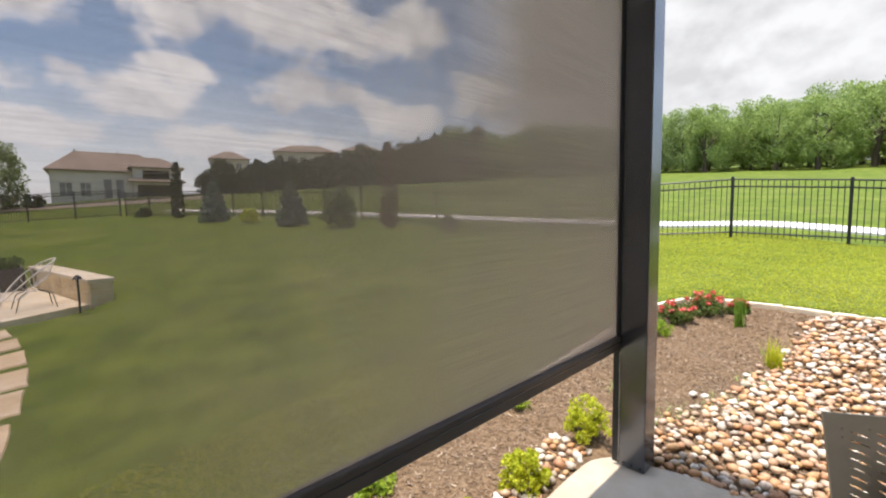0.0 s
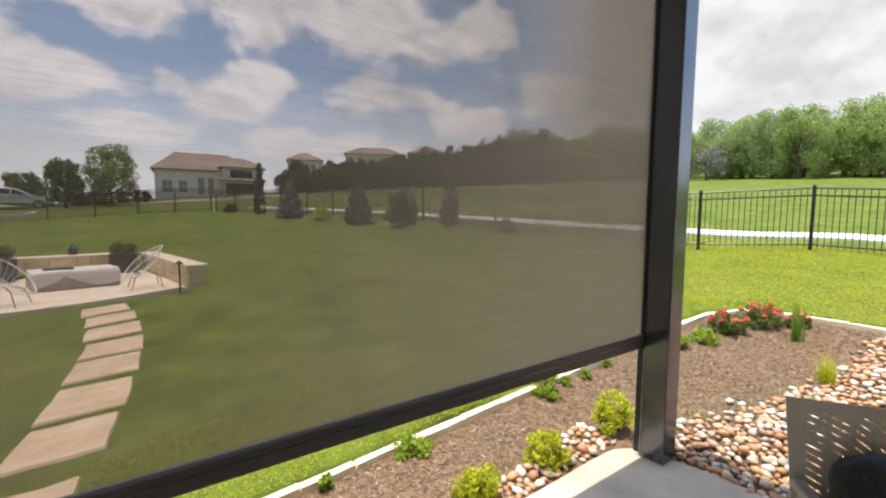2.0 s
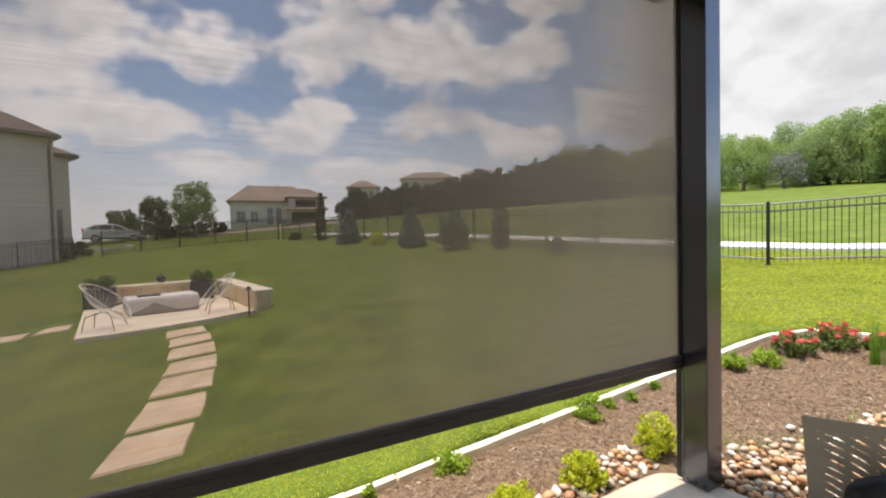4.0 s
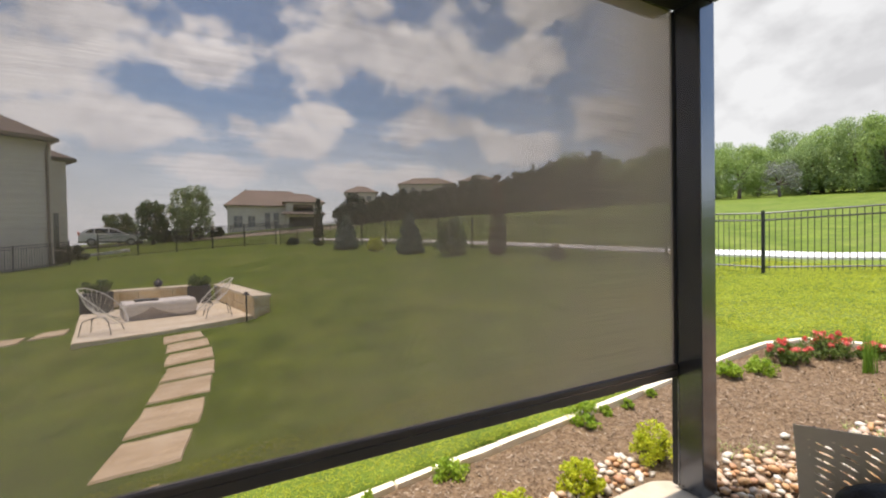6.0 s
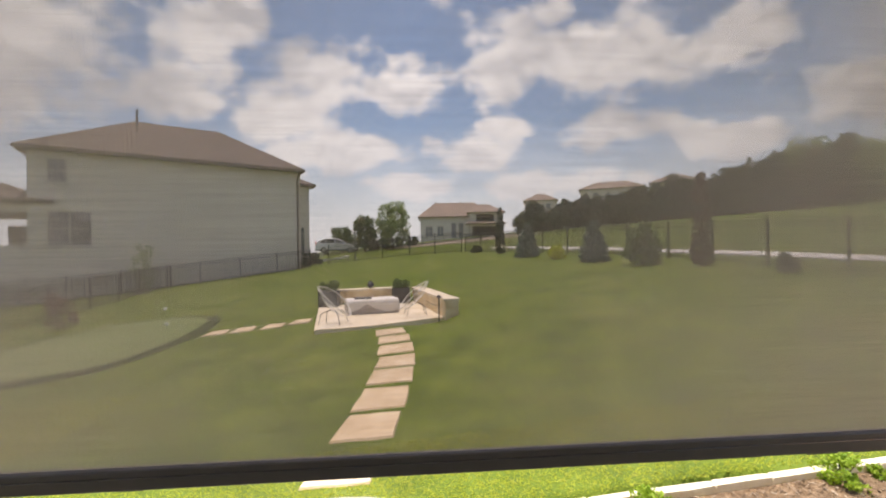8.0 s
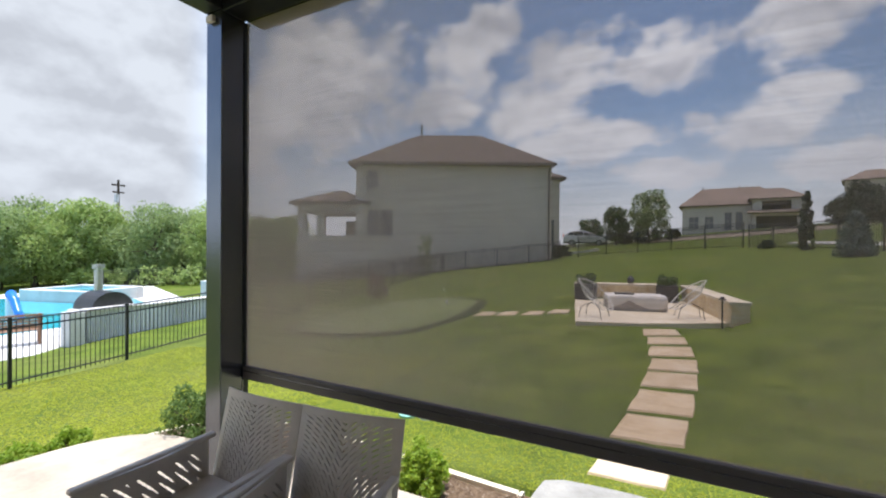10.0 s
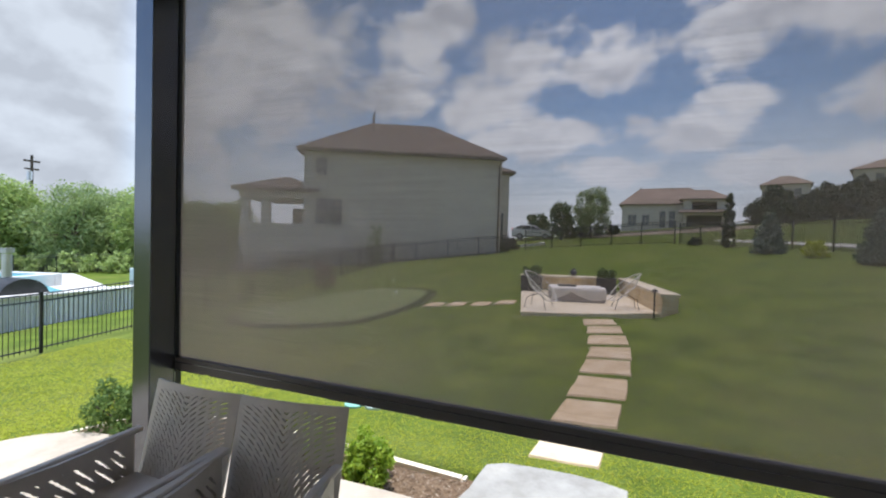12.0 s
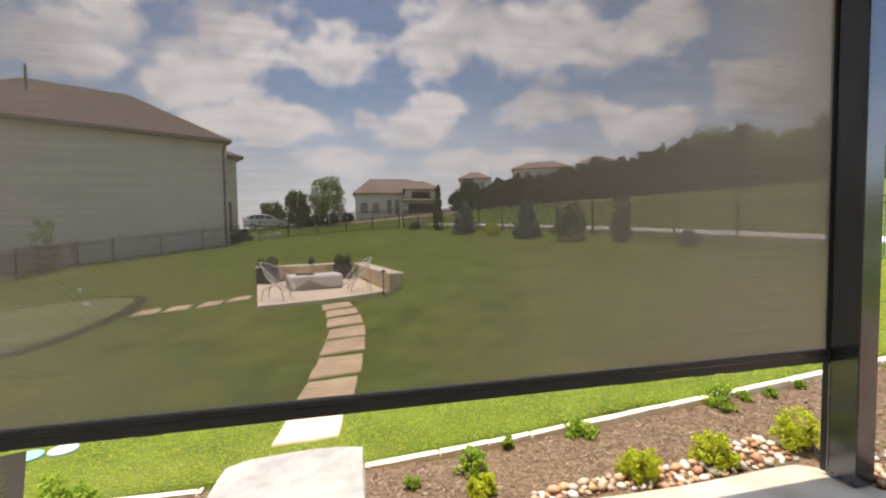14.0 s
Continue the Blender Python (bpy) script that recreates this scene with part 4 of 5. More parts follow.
def shrub(label, x, y, z, r, h, material, seed, size=.028, n=30, per=45, category="shrub", name="shrub", flowers=None):
    s = empty(name, label, category, pose(x, y, z))
    rnd = random.Random(seed)
    bm = bmesh.new()
    cl = []
    for k in range(n):
        a, t = rnd.uniform(0, 6.283), rnd.uniform(.12, 1)
        rr = r * math.sqrt(max(.05, 1 - (t - .4) ** 2 * 1.9)) * rnd.uniform(.3, .92)
        p = (rr * math.cos(a), rr * math.sin(a), h * t * rnd.uniform(.75, 1.05))
        cl.append((*p, r * rnd.uniform(.2, .32)))
        if k < 12:
            chain(bm, [(0, 0, -.03), (p[0] * .5, p[1] * .5, p[2] * .6), p], [.008, .006, .003], 4)
    part("stems", bm, BARK, s)
    leaf_cloud("leaves", material, cl, per, size, 1.0, seed, s)
    if flowers:
        bl = [(p[0], p[1], p[2] + r * .22, flowers) for p in cl if p[2] > h * .4][:18]
        leaf_cloud("blossoms", PETAL, bl, 26, flowers * .55, 1.0, seed + 7, s, aspect=.8)
    return s


def bed_z(x, y):
    return bed_height(x, y) - .01


shrub("dense round green boxwood on the lawn", 6.44, 11.68, slope(6.44, 11.68), .62, 1.25, LEAF_MID, 310, .05, 60, 60)
shrub("small rounded lime shrub on the lawn", 5.15, 16.3, slope(5.15, 16.3), .42, .55, LEAF_LIME, 311, .05, 40, 40)
shrub("low dark shrub on the lawn by the fence", 7.75, 7.7, slope(7.75, 7.7), .26, .42, LEAF_DARK, 312, .04)
shrub("low green shrub at the back fence", 3.0, 24.8, slope(3, 24.8), .35, .4, LEAF_DARK, 313, .05)
shrub("small young tree in front of the house fence", -15.0, 21.3, slope(-15, 21.3), .7, 2.7, LEAF_OLIVE, 314, .07, 40, 30)
shrub("reddish-brown shrub at the fence behind the putting green", -11.6, 11.8, slope(-11.6, 11.8), .5, 1.1, LEAF_RED, 315, .05)
for i, (x, y, r, h) in enumerate(((-5.3, 46, .9, 1.1), (-3.9, 46.4, 1.0, 1.35), (-2.4, 46.2, .9, 1.25), (-1.0, 46.8, .8, 1.0))):
    shrub("dark rounded hedge shrub along the street", x, y, slope(x, y), r, h, LEAF_DARK, 318 + 7 * i, .12, 34, 30)
LIME = ((0.42, 0.27, .16, .23), (0.96, 0.28, .16, .22), (1.62, 0.27, .19, .27), (-.55, .42, .12, .13))
for i, (x, y, r, h) in enumerate(LIME):
    shrub("bright lime-yellow shrub in the mulch bed", x, y, bed_z(x, y), r * .86, h * .88, LEAF_LIME, 320 + i, .012, 38, 62)
for i, (x, y, r, h) in enumerate(((1.55, .80, .15, .17), (-.56, .66, .11, .16), (.35, .85, .13, .10), (2.35, .8, .05, .07), (2.05, .78, .06, .08), (1.8, .82, .06, .07), (-.2, .88, .05, .12),
                                  (-.95, .6, .05, .1), (3.26, .63, .13, .12), (3.62, .54, .15, .14))):
    shrub("small leafy green perennial in the mulch", x, y, bed_z(x, y), r, h, LEAF_BED, 340 + i, .011 if r < .1 else .014, 16 if r < .1 else 30, 40)
for i, (x, y, r) in enumerate(((4.08, .50, .19), (4.50, .36, .21), (4.68, .06, .12))):
    shrub("rose bush with coral-red blossoms at the stone edging", x, y, bed_z(x, y), r, r, LEAF_ROSE, 360 + i, .014, 44, 56, flowers=.027)
for i, (x, y, r, h) in enumerate(((-4.95, .46, .29, .40), (-5.78, -.12, .17, .2), (-5.76, -.42, .18, .2), (-2.85, .70, .21, .28), (-3.25, .76, .16, .22))):
    shrub("glossy rounded evergreen shrub in the bed", x, y, slope(x, y) - .03 if x < -5.5 else max(bed_z(x, y), -.3), r, h, LEAF_BOX if i < 1 else LEAF_BED, 370 + i, .017, 46, 90)


def grass_clump(label, x, y, n, h, material, seed, lean=.35, spread=.03, kind=""):
    rnd = random.Random(seed)
    verts, faces = [], []
    for k in range(n):
        a, w = rnd.uniform(0, 6.283), rnd.uniform(.003, .006)
        bx, by = rnd.gauss(0, spread), rnd.gauss(0, spread)
        hh, l = h * rnd.uniform(.5, 1.1), lean * rnd.uniform(.2, 1)
        i = len(verts)
        for s in (0, .5, 1):
            cx, cy = bx + math.cos(a) * l * hh * s * s, by + math.sin(a) * l * hh * s * s
            ww = w * (1 - s * .9)
            verts += [(cx - math.sin(a) * ww, cy + math.cos(a) * ww, hh * s), (cx + math.sin(a) * ww, cy - math.cos(a) * ww, hh * s)]
        faces += [(i, i + 1, i + 3, i + 2), (i + 2, i + 3, i + 5, i + 4)]
    me = bpy.data.meshes.new("grass_clump")
    me.from_pydata(verts, [], faces)
    me.materials.append(material)
    ob = new("grass_clump", me)
    ob.matrix_basis = pose(x, y, bed_z(x, y))
    return tagged(ob, label, "grass", kind=kind)


for i, (x, y) in enumerate(((2.28, -.04), (2.55, -.17), (2.12, .1), (3.2, -.3), (2.3, .38), (3.85, -.4), (2.75, -.22), (1.9, .3))):
    grass_clump("thin patch of green weed grass in the mulch", x, y, 60, .04, LEAF_YARD, 460 + i, 1.6, .07, "stuff")
grass_clump("upright green iris leaves in the mulch bed", 4.35, -.02, 60, .42, LEAF_GREEN, 401, .18)
grass_clump("wispy yellow-green grass tuft in the mulch bed", 3.62, -.42, 90, .26, LEAF_LIME, 402, .5)

for i, (x, y) in enumerate(((-9.3, 29.6), (-8.7, 29.9), (-8.2, 30.4))):
    shrub("dark clipped hedge shrub beside the house corner", x, y, slope(x, y), .5, .9, LEAF_DARK, 390 + i, .08, 30, 30)

GREYLEAF = leaf_mat("grey_twigs", [(0.20, 0.20, 0.17), (0.28, 0.28, 0.24), (0.16, 0.17, 0.12)], 0.2)
grey_tree = tree("bare greyish shrub tree at the edge of the hill meadow", 3.6, 2.0, GREYLEAF, 450, .15, 40, .12, 40, .08)
grey_tree.matrix_basis = at(51.5, 21.0)


# ---------------------------------------------------------------- fire pit terrace
def stone_wall(parent, a, b, thick, z0, z1, seed, rows=3, material=None):
    """A wall of cut blocks between two places, with a cap on top."""
    rnd = random.Random(seed)
    a, b = Vector(a), Vector(b)
    d = b - a
    L, turn = d.length, math.atan2(d.y, d.x)
    m0 = Matrix.Translation((a.x, a.y, 0)) @ Matrix.Rotation(turn, 4, "Z")
    cap = 0.07
    h = (z1 - cap - z0) / rows
    for r in range(rows):
        x = 0.0
        while x < L - .02:
            w = min(rnd.uniform(.22, .46), L - x)
            if L - x - w < .12:
                w = L - x
            p = rnd.uniform(0, .012)
            part("block", boxed(x + .004, x + w - .004, -thick / 2 - p, thick / 2 + p, z0 + r * h + .004, z0 + (r + 1) * h - .002, bev=.008, m=m0), material or LIMESTONE, parent)
            x += w
    x = 0.0
    while x < L - .02:
        w = min(rnd.uniform(.5, .8), L - x)
        if L - x - w < .25:
            w = L - x
        part("cap_stone", boxed(x + .003, x + w - .003, -thick / 2 - .04, thick / 2 + .04, z1 - cap, z1, bev=.01, m=m0), TERRACE, parent)
        x += w


PZ = TERRACE_Z
terrace = tagged(link_mesh("fire_pit_terrace", prism([(-2.98, 6.67), (-2.4, 6.84), (-1.8, 7.07), (-1.15, 7.44), (-0.53, 7.87), (-0.22, 7.95), (-0.95, 11.6), (-3.85, 11.2)], -0.6, PZ, .012), TERRACE),
                 "raised pale limestone terrace round the fire pit", "terrace", kind="structure")
seat_wall = empty("seat_wall", "low tan limestone seat wall behind the fire table", "wall")
stone_wall(seat_wall, (-3.8, 10.85), (-1.2, 11.5), .31, -.1, .535, 1)
seat_wall2 = empty("seat_wall", "low limestone seat wall running along the terrace", "wall")
stone_wall(seat_wall2, (-0.93, 11.45), (-0.20, 7.78), .29, -.1, .535, 2)


def planter(x, y, seed):
    p = empty("planter", "square charcoal planter with a leafy shrub", "planter", pose(x, y, PZ))
    bm = bmesh.new()
    box(bm, -.26, .26, -.26, .26, 0, .44, bev=.012)
    part("pot", bm, mat("charcoal_pot", [(.05, .045, .045), (.08, .07, .07)], rough=.7, bump=.1), p)
    rnd = random.Random(seed)
    leaf_cloud("foliage", LEAF_MID, [(rnd.uniform(-.18, .18), rnd.uniform(-.18, .18), .52 + rnd.uniform(-.04, .10), .12) for k in range(22)], 60, .03, 1, seed, p)


planter(-3.42, 10.5, 501)
planter(-1.42, 11.0, 502)
table = empty("fire_table", "rectangular grey fire table under a draped pale cover", "fire table", pose(-2.09, 9.0, PZ, 0, 0, 14))
table.scale = (1.02, 1, .8)
DRAPE = mat("drape", [(.68, .63, .57), (.80, .75, .69)], scale=9, rough=.9, bump=.4, bump_scale=25)
GREYSTONE = mat("grey_table", [(.34, .30, .27), (.45, .40, .37)], scale=6, rough=.8, bump=.2)
part("base", boxed(-.6, .6, -.32, .32, 0, .40, bev=.012), GREYSTONE, table)
bm = bmesh.new()
bmesh.ops.create_grid(bm, x_segments=40, y_segments=26, size=1)
for v in bm.verts:
    u, w = v.co.x, v.co.y
    x, y = u * .70, w * .44
    z = .43 + .03 * noise.noise(Vector((u * 3, w * 3, 1)))
    ex = max(0, abs(x) - .61)
    ey = max(0, abs(y) - .33)
    if ex > 0:
        x = math.copysign(.615 + .02 * noise.noise(Vector((w * 5, 0, u))), x)
        z -= ex * (1.6 if u < 0 else 4.2)
    if ey > 0:
        y = math.copysign(.335 + .035 * abs(noise.noise(Vector((u * 4, 3, w)))), y)
        z -= ey * (1.1 + 2.3 * abs(math.sin(2.1 * u + .5)))
    v.co = (x, y, z)
part("cover", bm, DRAPE, table, "draped pale grey cover", True)
part("burner", boxed(-.42, -.02, -.12, .12, .43, .475, bev=.01), BLACKMETAL, table)
lantern = empty("lantern", "small dark round lantern on the seat wall", "lantern", pose(-2.33, 11.22, .535) @ Matrix.Scale(.8, 4))
bm = bmesh.new()
bmesh.ops.create_icosphere(bm, subdivisions=3, radius=.13)
for v in bm.verts:
    v.co.z = v.co.z * .95 + .125
part("globe", bm, mat("lantern_glaze", [(.03, .03, .04), (.06, .06, .08)], rough=.2), lantern, smooth=True)
bm = bmesh.new()
tube(bm, (0, 0, .24), (0, 0, .29), .05, .035, 12)
part("collar", bm, BLACKMETAL, lantern)


def wire_chair(x, y, turn):
    """An oval string chair on thin bent legs, facing local -y."""
    c = empty("wire_chair", "white oval string lounge chair on thin metal legs", "chair", pose(x, y, PZ, 0, 0, turn), group="chairs at the fire pit")
    c.scale = (.92, .92, .92)
    white = STRING
    ring = []
    for k in range(29):
        a = 2 * math.pi * k / 28
        u, w = math.cos(a) * .37, math.sin(a)
        ring.append(Vector((u, -.1 + w * .36, .55 + w * .33 + .04 * math.cos(2 * a))))
    bm = bmesh.new()
    chain(bm, ring, .011, 6)
    part("rim", bm, white, c)
    hub = Vector((0, -.06, .30))
    for k in range(28):
        bm = bmesh.new()
        p = ring[k]
        q = hub + (p - hub) * .12
        mid = q.lerp(p, .5) + Vector((0, .03, -.07))
        chain(bm, [q, mid, p], .004, 4)
        part("string", bm, white, c)
    bm = bmesh.new()
    chain(bm, [hub + Vector((.07 * math.cos(t), .05 * math.sin(t), 0)) for t in [i * .524 for i in range(13)]], .008, 5)
    part("hub_ring", bm, white, c)
    for u, v in ((-.26, -.32), (.26, -.32), (-.22, .2), (.22, .2)):
        bm = bmesh.new()
        chain(bm, [(u * .4, v * .3 - .05, .31), (u * .8, v * .8, .24), (u, v, 0)], .008, 5)
        part("leg", bm, BLACKMETAL, c)


STRING = mat("white_string", [(.76, .73, .68), (.84, .81, .77)], scale=10, rough=.6)
wire_chair(-2.8, 7.40, 78)
wire_chair(-.96, 8.25, -82)
bollard = empty("path_light", "short dark metal path light at the terrace edge", "path light", pose(-.50, 7.70, slope(-.50, 7.70)))
bm = bmesh.new()
tube(bm, (0, 0, -.05), (0, 0, .52), .016)
part("stem", bm, BLACKMETAL, bollard)
bm = bmesh.new()
tube(bm, (0, 0, .50), (0, 0, .56), .07, .02, 12)
part("hood", bm, BLACKMETAL, bollard)


# ---------------------------------------------------------------- putting green
def blob(points, grow=0.0):
    pts = [Vector(p) for p in points]
    pts = spline(pts + [pts[0]], 8)[:-1]
    c = sum(pts, Vector((0, 0))) / len(pts)
    return [(p + (p - c).normalized() * grow) for p in pts]


def turf(name, poly, lift, material):
    """A turf plate with the outline poly, lying on the slope."""
    bm = bmesh.new()
    c = sum(poly, Vector((0, 0))) / len(poly)
    rings = []
    for f in (1.0, .97, .7, .4):
        rings.append([bm.verts.new(((c + (p - c) * f).x, (c + (p - c) * f).y, slope(*(c + (p - c) * f)) + (lift if f < 1 else -.03))) for p in poly])
    mid = bm.verts.new((c.x, c.y, slope(c.x, c.y) + lift))
    n = len(poly)
    for a, b in zip(rings, rings[1:]):
        for i in range(n):
            bm.faces.new((a[i], a[(i + 1) % n], b[(i + 1) % n], b[i]))
    for i in range(n):
        bm.faces.new((rings[-1][i], rings[-1][(i + 1) % n], mid))
    return link_mesh(name, bm, material, smooth=True)


GREEN = [(-9.9, 6.05), (-8.9, 5.85), (-7.75, 5.84), (-6.53, 6.36), (-6.1, 7.81), (-6.2, 9.39), (-6.6, 10.5), (-8.0, 11.2), (-9.6, 10.9), (-10.5, 9.4), (-10.8, 7.6), (-10.6, 6.6)]
TURF = mat("putting_turf", [(.15, .185, .07), (.185, .225, .085)], scale=2, rough=.95, bump=.2, bump_scale=120, spec=.1)
FRINGE = mat("fringe_turf", [(.035, .05, .018), (.055, .075, .025)], scale=8, rough=.95, bump=.5, bump_scale=60, spec=.1)
tagged(turf("turf_fringe", blob(GREEN, .22), .035, FRINGE), "dark rough turf ring round the putting green", "turf", kind="structure")
tagged(turf("putting_green", blob(GREEN, -.10), .06, TURF), "smooth pale artificial turf putting green", "putting green", kind="structure")
WHITE = mat("white_paint", [(.72, .72, .70), (.80, .80, .78)], scale=5, rough=.5)
for x, y in ((-8.9, 12.4), (-7.2, 9.4), (-9.1, 6.4)):
    g = empty("hole_marker", "short white marker in a hole of the putting green", "golf marker", pose(x, y, slope(x, y) + .05))
    bm = bmesh.new()
    tube(bm, (0, 0, -.03), (0, 0, .10), .01)
    part("stick", bm, WHITE, g)
    bm = bmesh.new()
    bmesh.ops.create_icosphere(bm, subdivisions=2, radius=.055, matrix=Matrix.Translation((0, 0, .12)))
    part("knob", bm, WHITE, g, smooth=True)
for x, y, c in ((-3.72, 1.86, (.20, .42, .33)), (-3.52, 1.92, (.42, .52, .46))):
    bm = bmesh.new()
    tube(bm, (0, 0, -.03), (0, 0, .03), .10, .095, 16)
    ob = link_mesh("valve_cover", bm, mat("valve_plastic", [c, tuple(min(1, k * 1.2) for k in c)], scale=12, rough=.6))
    ob.matrix_basis = pose(x, y, slope(x, y))
    tagged(ob, "round pale green plastic valve cover in the lawn", "valve cover")

# ---------------------------------------------------------------- footpath beyond the fence
PAVE = mat("path_concrete", [(.58, .55, .50), (.70, .67, .62)], scale=3, rough=.8, bump=.15, stains=.2)


def ribbon(name, pts, width, lift, material, up=0.08):
    pts = [Vector(p) for p in spline([(x, y, 0) for x, y in pts], 8)]
    bm = bmesh.new()
    rows = []
    for i, p in enumerate(pts):
        d = (pts[min(i + 1, len(pts) - 1)] - pts[max(0, i - 1)]).normalized()
        n = Vector((-d.y, d.x, 0)) * width / 2
        a, b = p + n, p - n
        rows.append([bm.verts.new((q.x, q.y, slope(q.x, q.y) + z)) for q, z in ((a, -up), (a, lift), (b, lift), (b, -up))])
    for r, s in zip(rows, rows[1:]):
        for k in range(3):
            bm.faces.new((r[k], s[k], s[k + 1], r[k + 1]))
    return link_mesh(name, bm, material)


tagged(ribbon("footpath", [(13.0, -8), (12.4, -2), (11.6, 2.8), (10.6, 6.5), (9.9, 10.5), (8.9, 15), (7.6, 19.8), (6.2, 24), (4.8, 28)], .9, .05, PAVE), "pale concrete footpath beyond the fence", "footpath", kind="structure")
tagged(ribbon("road", [(-30, 52), (-9, 49), (4, 50), (12, 54)], 3.4, .05, mat("asphalt", [(.05, .05, .05), (.075, .075, .072)], rough=1.0, spec=.0)), "grey asphalt street behind the gardens", "road", kind="structure")
tagged(ribbon("dirt_slope", [(-2.5, 47), (2, 45), (7, 44), (12, 47)], 7.0, .04, mat("dry_earth", [(.22, .17, .12), (.34, .28, .21)], scale=1.5, rough=.95, bump=.4)), "dry tan earth slope below the distant house", "earth", kind="structure")
kerb = tagged(ribbon("kerb", [(-10.5, 33.2), (-8.0, 33.6), (-6.6, 34.8), (-7.0, 36.2)], .25, .18, PAVE), "curved white concrete kerb", "kerb", kind="structure")

# ---------------------------------------------------------------- parked car
CARPAINT = mat("car_paint", [(.84, .84, .84), (.88, .88, .88)], rough=.3, spec=.7)
TYRE = mat("tyre_rubber", [(.02, .02, .02), (.035, .035, .035)], rough=.9)
car = empty("car", "white estate-style family car parked on the street", "car", pose(-9.5, 47, slope(-9.5, 47) + .06, 0, 0, 6))


def tapered(profile, w_of, offset):
    """A solid between two mirrored side outlines; w_of(z) is the half width."""
    bm = bmesh.new()
    sides = [[bm.verts.new((x, s * w_of(z), z)) for x, z in profile] for s in (-1, 1)]
    for i in range(len(profile)):
        j = (i + 1) % len(profile)
        bm.faces.new((sides[0][i], sides[0][j], sides[1][j], sides[1][i]))
    bm.faces.new(sides[0])
    bm.faces.new(sides[1][::-1])
    bmesh.ops.recalc_face_normals(bm, faces=bm.faces)
    bmesh.ops.bevel(bm, geom=bm.edges[:], offset=offset, segments=3, affect="EDGES")
    return bm


def cabin_half(z):
    return .88 - (z - 1.0) * .25


body = part("body", tapered([(-2.26, .36), (-2.32, .8), (-2.2, 1.04), (1.1, 1.07), (2.0, .95), (2.28, .75), (2.28, .36)], lambda z: .9, .06), CARPAINT, car)
part("cabin", tapered([(-2.2, 1.0), (-2.0, 1.36), (-1.6, 1.58), (-.9, 1.68), (-.2, 1.66), (.3, 1.54), (1.25, 1.0)], cabin_half, .05), CARPAINT, car)
for pts in (((-1.85, 1.18), (-1.22, 1.12), (-1.22, 1.53), (-1.5, 1.47)), ((-1.14, 1.12), (-.2, 1.12), (-.2, 1.56), (-1.14, 1.55)), ((-.12, 1.12), (.9, 1.12), (.26, 1.47), (-.12, 1.55))):
    for s in (-1, 1):
        bm = bmesh.new()
        f = bm.faces.new([bm.verts.new((x, s * (cabin_half(z) + .012), z)) for x, z in pts])
        r = bmesh.ops.extrude_face_region(bm, geom=[f])
        for v in [e for e in r["geom"] if isinstance(e, bmesh.types.BMVert)]:
            v.co.y -= s * .05
        part("side_window", bm, TYRE, car, "dark side glass")
for x in (-1.4, 1.42):
    for s in (-1, 1):
        bm = bmesh.new()
        tube(bm, (x, s * .94, .34), (x, s * .72, .34), .34, n=24)
        w = part("wheel", bm, TYRE, car)
        bm = bmesh.new()
        tube(bm, (x, s * .955, .34), (x, s * .945, .34), .21, n=20)
        part("rim", bm, RIM, w)
part("headlight", boxed(2.0, 2.25, -.86, -.6, .78, .9, bev=.02), RIM, car)
part("tail_light", boxed(-2.34, -2.2, -.86, -.66, .95, 1.3, bev=.02), PETAL, car)
part("bumper", boxed(-2.33, 2.33, -.86, .86, .28, .42, bev=.03), TYRE, car)

# ---------------------------------------------------------------- pool garden beyond the fence
DECK = mat("pool_deck", [(.62, .59, .55), (.74, .71, .67)], scale=2, rough=.8, bump=.1, stains=.2)
DZ = -1.42
tagged(link_mesh("pool_deck", prism([(-15.6, -3), (-15.6, 4.3), (-16.9, 4.4), (-17.2, 9.5), (-36, 16), (-36, -3)], -3.2, DZ, .02), DECK), "white stone pool deck below the lawn", "deck", kind="structure")
RIB = mat("ribbed_white", [(.62, .62, .63), (.72, .72, .73)], scale=3, rough=.7, stains=.15)
pwall = empty("garden_wall", "white ribbed garden wall of the outdoor kitchen", "wall")
part("core", boxed(-16.75, -16.5, 4.3, 8.9, -2.2, DZ + .98), RIB, pwall)
part("cap", boxed(-16.85, -16.4, 4.25, 8.95, DZ + .982, DZ + 1.04, bev=.01), DECK, pwall)
for k in range(38):
    part("rib", boxed(-16.49, -16.45, 4.33 + k * .12, 4.40 + k * .12, -1.9, DZ + .97, bev=.008), RIB, pwall)
part("end_pier", boxed(-16.95, -16.4, 3.85, 4.24, -2.0, DZ + 1.0, bev=.01), DECK, pwall)
oven = empty("pizza_oven", "black barrel-vaulted outdoor oven with a chimney", "oven", pose(-17.5, 5.15, DZ))
part("counter", boxed(-.55, .55, -.75, .95, 0, .92, bev=.01), DECK, oven)
bm = bmesh.new()
rings = []
for y, s in ((-.6, 1), (.6, 1)):
    rings.append([bm.verts.new((.58 * math.cos(a), y, .92 + .55 * math.sin(a))) for a in [math.pi * k / 14 for k in range(15)]])
for k in range(14):
    bm.faces.new((rings[0][k], rings[0][k + 1], rings[1][k + 1], rings[1][k]))
bm.faces.new(rings[0])
bm.faces.new(rings[1][::-1])
bmesh.ops.transform(bm, matrix=Matrix.Rotation(math.pi / 2, 4, "Z"), verts=bm.verts)
part("vault", bm, mat("oven_steel", [(.035, .035, .037), (.06, .06, .062)], rough=.4, metal=.5), oven, "black steel vault")
bm = bmesh.new()
tube(bm, (-.35, 0, 1.3), (-.35, 0, 2.15), .12, n=12)
tube(bm, (-.35, 0, 2.18), (-.35, 0, 2.32), .17, n=12)
